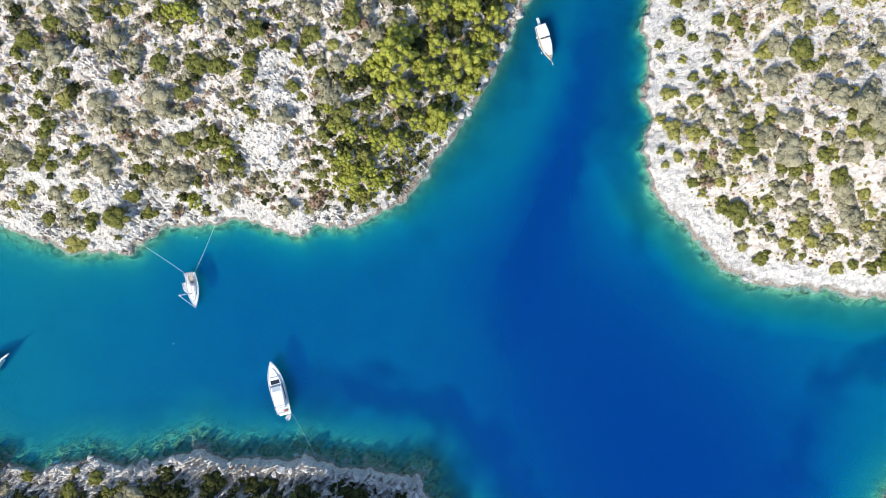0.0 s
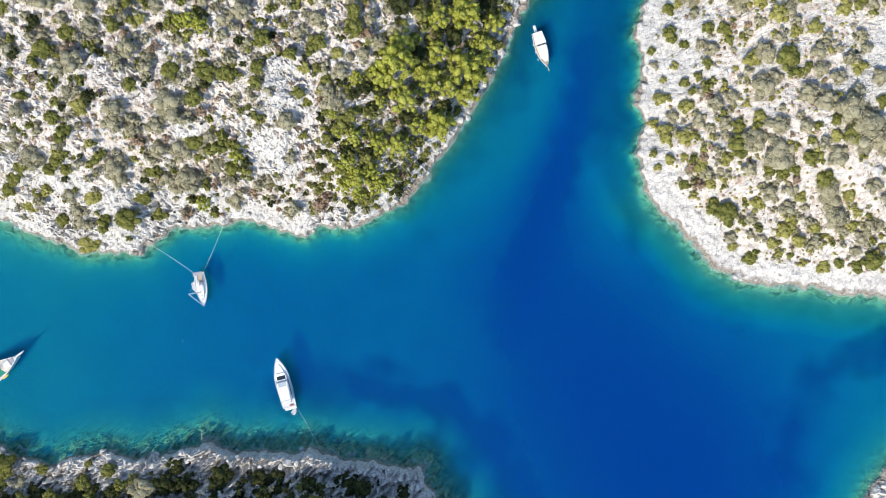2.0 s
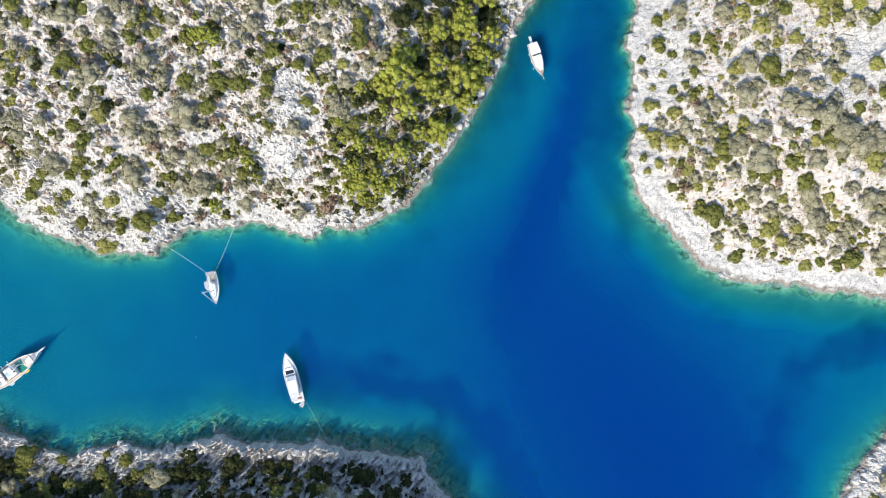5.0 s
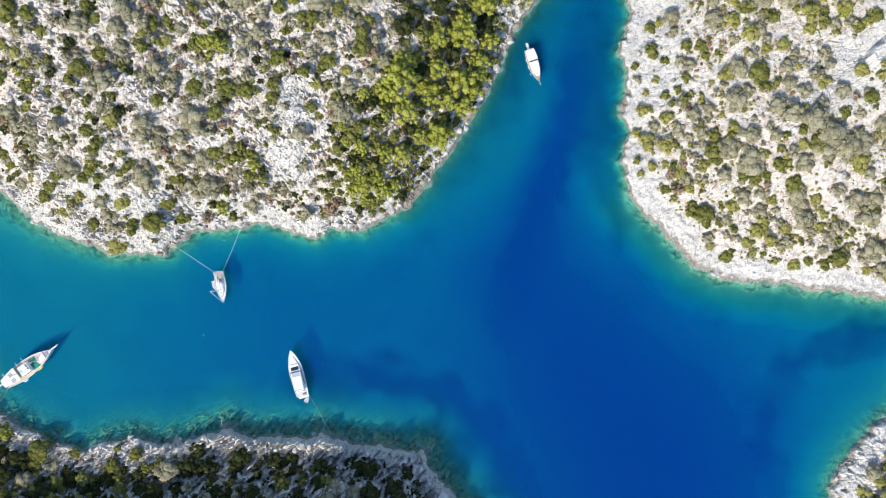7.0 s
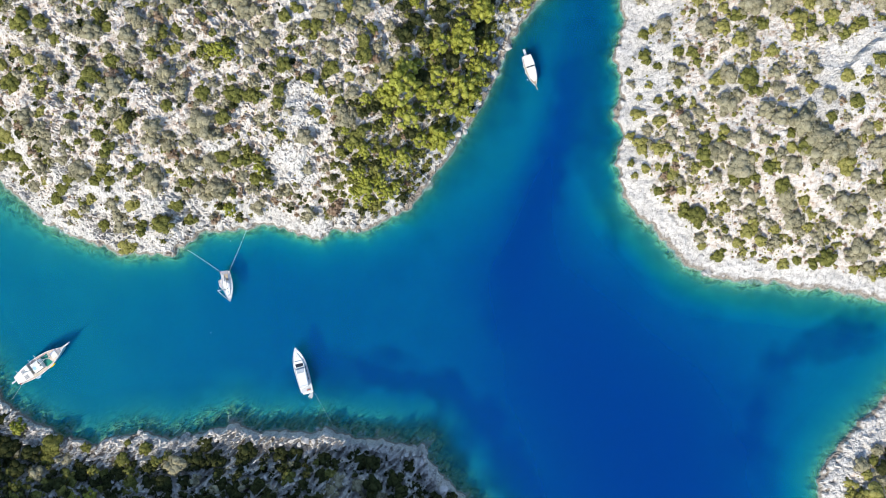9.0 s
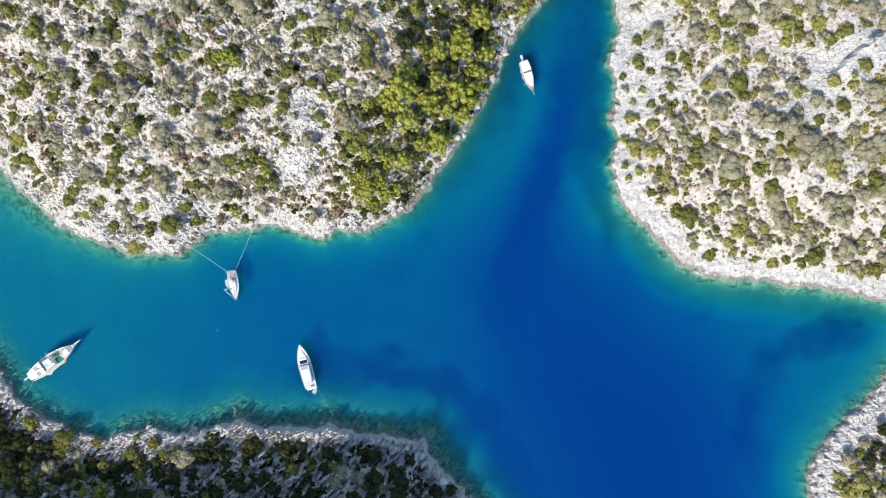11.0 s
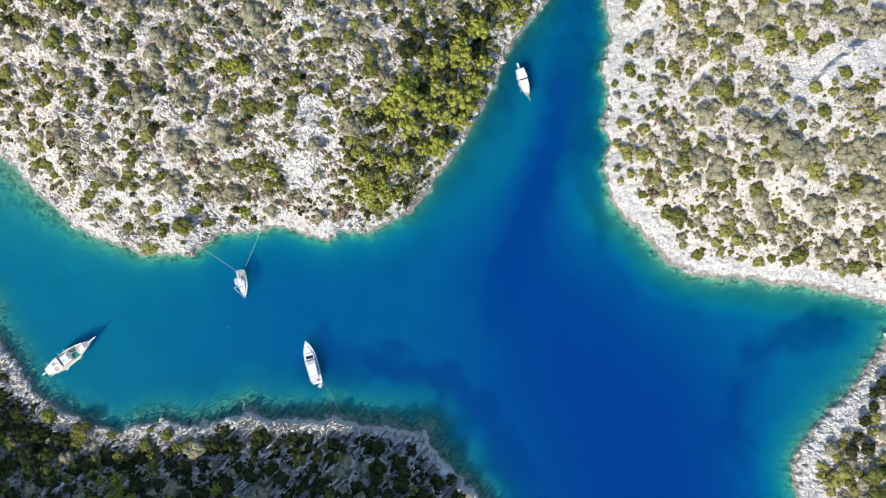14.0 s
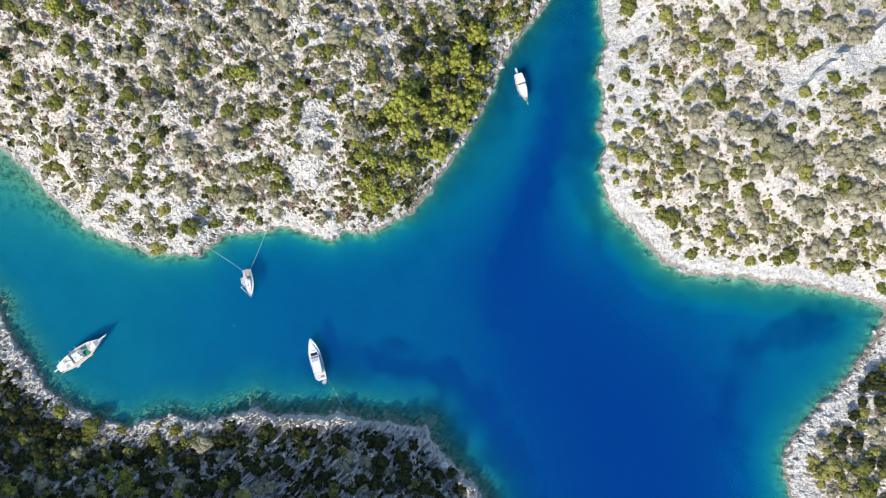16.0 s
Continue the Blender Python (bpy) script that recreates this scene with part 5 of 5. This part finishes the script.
def build_sailing_boat():
    L, B = 11.1, 3.8
    form = (0.8, 0.4, 1.9)
    root = thing("sailing_boat", afloat((-79.5, -7.6), (-77.7, -18.5)), "white sailing yacht with bare mast moored by two stern lines", "sailboat")
    build_hull(root, L, B, 0.6, 1.05, 0.3, *form, WHITE, WHITE, PALE, "white deck with pale non-slip panels")
    bm = bmesh.new()
    solid(bm, deck_shape(L, B, *form, 0.3, 0.78, 0.75), 0.95, 1.5, 0.86, 0.0, 0.12)
    roof = part("coachroof", bm, WHITE, root)
    block("cockpit", TEAK, root, "teak-floored open cockpit", at=(0.5, 3.2, -0.75, 0.75, 0.95, 1.02), bevel=0.0)
    for side in (-1, 1):
        block("cockpit_seat", PALE, root, at=(0.5, 3.2, side * 1.05 - 0.3, side * 1.05 + 0.3, 0.95, 1.3))
        for x in (3.9, 5.0, 6.1):
            block("cabin_window", GLASS, roof, at=(x, x + 0.7, side * 0.98 - 0.03, side * 0.98 + 0.03, 1.12, 1.34), bevel=0.0)
        bar("shroud", METAL, root, [(5.5, side * 1.75, 1.1), (6.3, 0.0, 11.0)], 0.02, sides=4)
        bar("wheel_post", METAL, root, [(1.2, side * 0.55, 1.0), (1.2, side * 0.55, 1.9)], 0.06)
        bar("solar_panel_frame", METAL, root, [(-0.1, side * 1.3, 1.0), (-0.15, side * 1.3, 2.6)], 0.03)
    bimini = block("bimini", GREY, root, "grey bimini over the stern", at=(-0.3, 0.9, -1.45, 1.45, 2.6, 2.68), bevel=0.02)
    for y in (-1.0, -0.35, 0.3, 0.95):
        block("bimini_strap", PALE, bimini, at=(-0.3, 0.9, y, y + 0.08, 2.685, 2.7), bevel=0.0)
    block("sprayhood", PALE, root, at=(3.2, 4.2, -1.1, 1.1, 1.4, 2.1), top=0.75, slide=-0.1, bevel=0.15)
    mast = bar("mast", WHITE, root, [(6.3, 0, 1.4), (6.3, 0, 12.0)], 0.14, "white aluminium mast", 8)
    bar("boom", WHITE, root, [(6.2, 0, 2.3), (2.0, 0.1, 2.4)], 0.1)
    bar("furled_sail", CANVAS, root, [(5.6, 0, 2.5), (3.8, 0.05, 2.6), (2.2, 0.1, 2.5)], 0.2, sides=8)
    for z in (5.0, 8.0):
        bar("spreader", WHITE, mast, [(6.3, -0.85, z), (6.3, 0.85, z)], 0.05)
    bar("forestay", CANVAS, root, [(11.0, 0, 1.4), (6.35, 0, 11.8)], 0.1, "furled white headsail on the forestay")
    bar("backstay", METAL, root, [(0.0, 0, 1.1), (6.25, 0, 11.8)], 0.02, sides=4)
    for x in (7.2, 8.4):
        block("deck_hatch", SMOKE, roof, at=(x, x + 0.5, -0.25, 0.25, 1.48, 1.56))
    rail = [(s * L, side * max(0.03, B / 2 * hull_line(s, *form) - 0.1)) for side, run in ((-1, range(5, 101, 8)), (1, range(97, 4, -8))) for s in (q / 100 for q in run)]
    railing(root, rail, 1.1, 0.55, METAL)
    tender = thing("dinghy", pose(-81.4, -10.7, 0.12, 0, 0, -78), "white inflatable dinghy tied beside the sailing yacht", "dinghy")
    build_dinghy(tender, 3.0, 1.6, WHITE)


def build_gulet():
    L, B = 20.8, 6.2
    form = (0.55, 0.4, 2.2)
    root = thing("gulet", afloat((-154.6, -46.7), (-137.3, -34.1)), "white wooden gulet with a green foredeck mat moored to the rocks", "gulet")
    build_hull(root, L, B, 1.2, 1.6, 0.9, *form, WHITE, SCRUBBED, WHITE, "pale scrubbed teak deck")
    bm = bmesh.new()
    solid(bm, deck_shape(L, B, *form, 0.03, 0.33, 0.45), 3.55, 3.7, 1.0, 0.0, 0.05)
    awning = part("aft_awning", bm, CANVAS, root, "cream canvas awning over the aft deck")
    for x in (0.6, 3.6, 7.0):
        for side in (-1, 1):
            bar("awning_post", METAL, awning, [(x, side * 2.0, 1.4), (x, side * 2.0, 3.6)], 0.05)
    for y in (-1.3, 0.9):
        for q in range(4):
            block("roof_slat", GREY, awning, at=(3.9 + 0.4 * q, 4.15 + 0.4 * q, y - 0.6, y + 0.8, 3.68, 3.74), bevel=0.0)
    house = block("deckhouse", WHITE, root, at=(7.3, 11.2, -1.9, 1.9, 1.5, 3.1), top=0.94, bevel=0.12)
    block("sun_bed", SKYBLUE, root, "pale blue sun bed cushions on the deckhouse", at=(7.9, 8.9, -0.9, 0.3, 3.1, 3.3))
    wheel = block("wheelhouse", WHITE, root, at=(9.2, 10.9, -1.0, 1.4, 3.1, 3.9), top=0.9, bevel=0.1)
    block("wheelhouse_window", GLASS, wheel, at=(10.8, 10.95, -0.8, 1.1, 3.2, 3.6), bevel=0.0)
    for side in (-1, 1):
        for x in (7.8, 9.0, 10.1):
            block("deckhouse_window", GLASS, house, at=(x, x + 0.8, side * 1.87 - 0.05, side * 1.87 + 0.05, 2.1, 2.6), bevel=0.0)
    block("deck_mat", GREEN, root, "bright green mat on the foredeck", at=(11.4, 15.0, -2.05, 1.95, 1.72, 1.86), top=0.97)
    block("foredeck_cabin", WHITE, root, at=(15.2, 17.6, -1.25, 1.25, 1.7, 2.5), top=0.9, bevel=0.12)
    block("foredeck_seat", GREY, root, at=(17.9, 19.1, -0.8, 0.8, 2.1, 2.5))
    block("hatch", PALE, root, at=(19.3, 20.0, -0.35, 0.35, 2.2, 2.4))
    bar("bowsprit", WHITE, root, [(20.4, 0, 2.5), (22.6, 0, 2.9), (24.0, 0, 3.1)], 0.2, "white bowsprit with a netted platform")
    block("bowsprit_board", PALE, root, at=(21.0, 23.2, -0.3, 0.3, 2.85, 2.95), bevel=0.02)
    for x, tall in ((14.2, 9.5), (6.9, 8.0)):
        bar("mast", WHITE, root, [(x, 0, 1.6), (x, 0, tall)], 0.16, "white painted mast", 8)
    bar("boom", WHITE, root, [(14.0, 0.1, 4.2), (9.8, -0.6, 4.3)], 0.14)
    bar("boom", WHITE, root, [(11.6, -0.6, 4.0), (11.2, 3.6, 4.0)], 0.13)
    bar("davit", WHITE, root, [(8.3, 1.8, 3.2), (8.2, 3.6, 3.3)], 0.12)
    bar("davit", WHITE, root, [(1.8, 2.0, 2.2), (1.7, 3.3, 2.3)], 0.12)
    bar("forestay", METAL, root, [(23.8, 0, 3.1), (14.2, 0, 9.4)], 0.04, sides=4)
    block("gangway", PALE, root, "grey boarding plank", at=(-2.6, 0.3, 0.3, 0.9, 1.5, 1.6), bevel=0.02)
    block("stern_seat", RED, root, at=(-0.1, 0.5, -1.6, -0.2, 1.5, 2.0))
    rail = [(s * L, side * max(0.03, B / 2 * hull_line(s, *form) - 0.1)) for side, run in ((-1, range(35, 97, 6)), (1, range(95, 34, -6))) for s in (q / 100 for q in run)]
    railing(root, rail, 1.8, 0.6, METAL)
    boat = thing("kayak", pose(-143.3, -41.5, 0.05, 0, 0, 34), "yellow plastic kayak tied beside the gulet", "kayak")
    build_kayak(boat, 3.0, 0.95, YELLOW)
    boat = thing("paddle_board", pose(-148.3, -45.6, 0.05, 0, 0, 20), "pale blue inflatable board tied beside the gulet", "paddle board")
    build_kayak(boat, 2.2, 1.3, SKYBLUE)


def build_kayak(root, L, B, mat):
    bm = bmesh.new()
    rows = []
    for k in range(13):
        s = k / 12
        w = max(0.02, B / 2 * math.sin(math.pi * s) ** 0.6)
        x = (s - 0.5) * L
        rows.append([bm.verts.new(p) for p in ((x, -w, 0.12), (x, -w * 0.6, 0.3), (x, 0, 0.26), (x, w * 0.6, 0.3), (x, w, 0.12), (x, w * 0.5, -0.1), (x, -w * 0.5, -0.1))])
    for r0, r1 in zip(rows, rows[1:]):
        for q in range(7):
            bm.faces.new((r0[q], r0[(q + 1) % 7], r1[(q + 1) % 7], r1[q]))
    bm.faces.new(rows[0])
    bm.faces.new(rows[-1][::-1])
    part("hull", bm, mat, root, smooth=True)
    block("seat", GREY, root, at=(-0.4, 0.1, -0.2, 0.2, 0.25, 0.38), bevel=0.03)


def build_cruiser():
    L, B = 11.6, 3.9
    form = (0.82, 0.45, 2.1)
    root = thing("motor_cruiser", afloat((30.4, 70.2), (33.9, 59.3)), "white wooden motor cruiser with a long sun awning at anchor", "boat")
    build_hull(root, L, B, 0.8, 1.2, 0.5, *form, WHITE, TEAK, PALE, "teak deck")
    bm = bmesh.new()
    solid(bm, deck_shape(L, B, *form, 0.02, 0.36, 0.12), 2.7, 2.82, 1.0, 0.0, 0.05)
    part("aft_awning", bm, CANVAS, root, "white canvas awning")
    bm = bmesh.new()
    solid(bm, deck_shape(L, B, *form, 0.4, 0.86, 0.35), 2.5, 2.62, 0.98, 0.0, 0.05)
    part("fore_awning", bm, CANVAS, root, "white canvas awning")
    block("cabin", WHITE, root, at=(3.9, 8.6, -1.25, 1.25, 1.1, 2.4), top=0.95, bevel=0.1)
    for side in (-1, 1):
        block("windscreen", GLASS, root, at=(4.25, 4.6, side * 0.72 - 0.55, side * 0.72 + 0.55, 2.5, 2.6), bevel=0.0)
        for x in (0.5, 3.8, 9.3):
            bar("awning_post", METAL, root, [(x, side * 1.35, 1.0), (x, side * 1.35, 2.6)], 0.04)
    block("bow_seat", TEAK, root, at=(10.1, 10.7, -0.35, 0.35, 1.4, 1.65))
    bar("bowsprit", TEAK, root, [(10.9, 0, 1.8), (13.3, 0, 2.1)], 0.16, "weathered wooden bowsprit")
    block("gangway", PALE, root, "grey boarding plank at the stern", at=(-2.5, 0.2, -0.45, 0.45, 1.15, 1.27), bevel=0.03)
    for x in (3.0, 5.5, 8.0):
        block("fender", PALE, root, at=(x, x + 0.55, -2.15, -1.9, 0.5, 1.0), bevel=0.08)


def sagging(a, b, drop, steps=14):
    a, b = Vector(a), Vector(b)
    return [a.lerp(b, k / steps) - Vector((0, 0, drop * 4 * (k / steps) * (1 - k / steps))) for k in range(steps + 1)]


def build_lines():
    """Mooring ropes and small floats."""
    def rope(a, b, drop, label, radius=0.032):
        bm = bmesh.new()
        tube(bm, sagging(a, b, drop), radius, 5)
        ob = part("mooring_rope", bm, ROPE, None, smooth=True)
        tagged(ob, label, "rope", "mooring ropes")

    rope((-47.9, -50.8, 1.5), (-40.2, -64.6, 1.6), 0.6, "thin pale mooring rope from the yacht to the rocks")
    rope((-153.0, -47.2, 1.5), (-157.2, -53.6, 1.6), 0.3, "thin pale mooring rope from the gulet to the rocks")
    for a, b in (((-78.1, -7.3, 1.0), (-70.8, 9.6, 1.6)), ((-80.9, -7.9, 1.0), (-95.0, 1.6, 1.4))):
        rope(a, b, 0.75, "mooring rope from the sailing yacht to the shore", 0.022)
        pts = sagging(a, b, 0.75, 40)
        for k in range(3, 36, 3):
            bm = bmesh.new()
            mid = [Vector((*p[:2], max(p[2], 0.08))) for p in pts[k:k + 3]]
            tube(bm, mid, 0.062, 6)
            ob = part("rope_float", bm, WHITE, None, smooth=True)
            tagged(ob, "white foam float strung along the mooring rope", "float", "floats on the mooring ropes")
    for x, y, mat, label in ((-85.2, -29.9, WHITE, "small white mooring buoy on the water"), (-77.8, 3.6, PALE, "small pale buoy near the rocks")):
        bm = bmesh.new()
        bmesh.ops.create_icosphere(bm, subdivisions=2, radius=0.17)
        for v in bm.verts:
            v.co.z *= 0.85 if v.co.z < 0 else 1.1
        root = thing("buoy", pose(x, y, 0.1), label, "buoy")
        part("float", bm, mat, root, smooth=True)
        bar("ring", METAL, root, [(0, 0, 0.25), (0, 0, 0.45)], 0.05)


build_motor_yacht()
build_sailing_boat()
build_gulet()
build_cruiser()
build_lines()
build_pines()
build_landmarks()
build_rocks()
scatter()
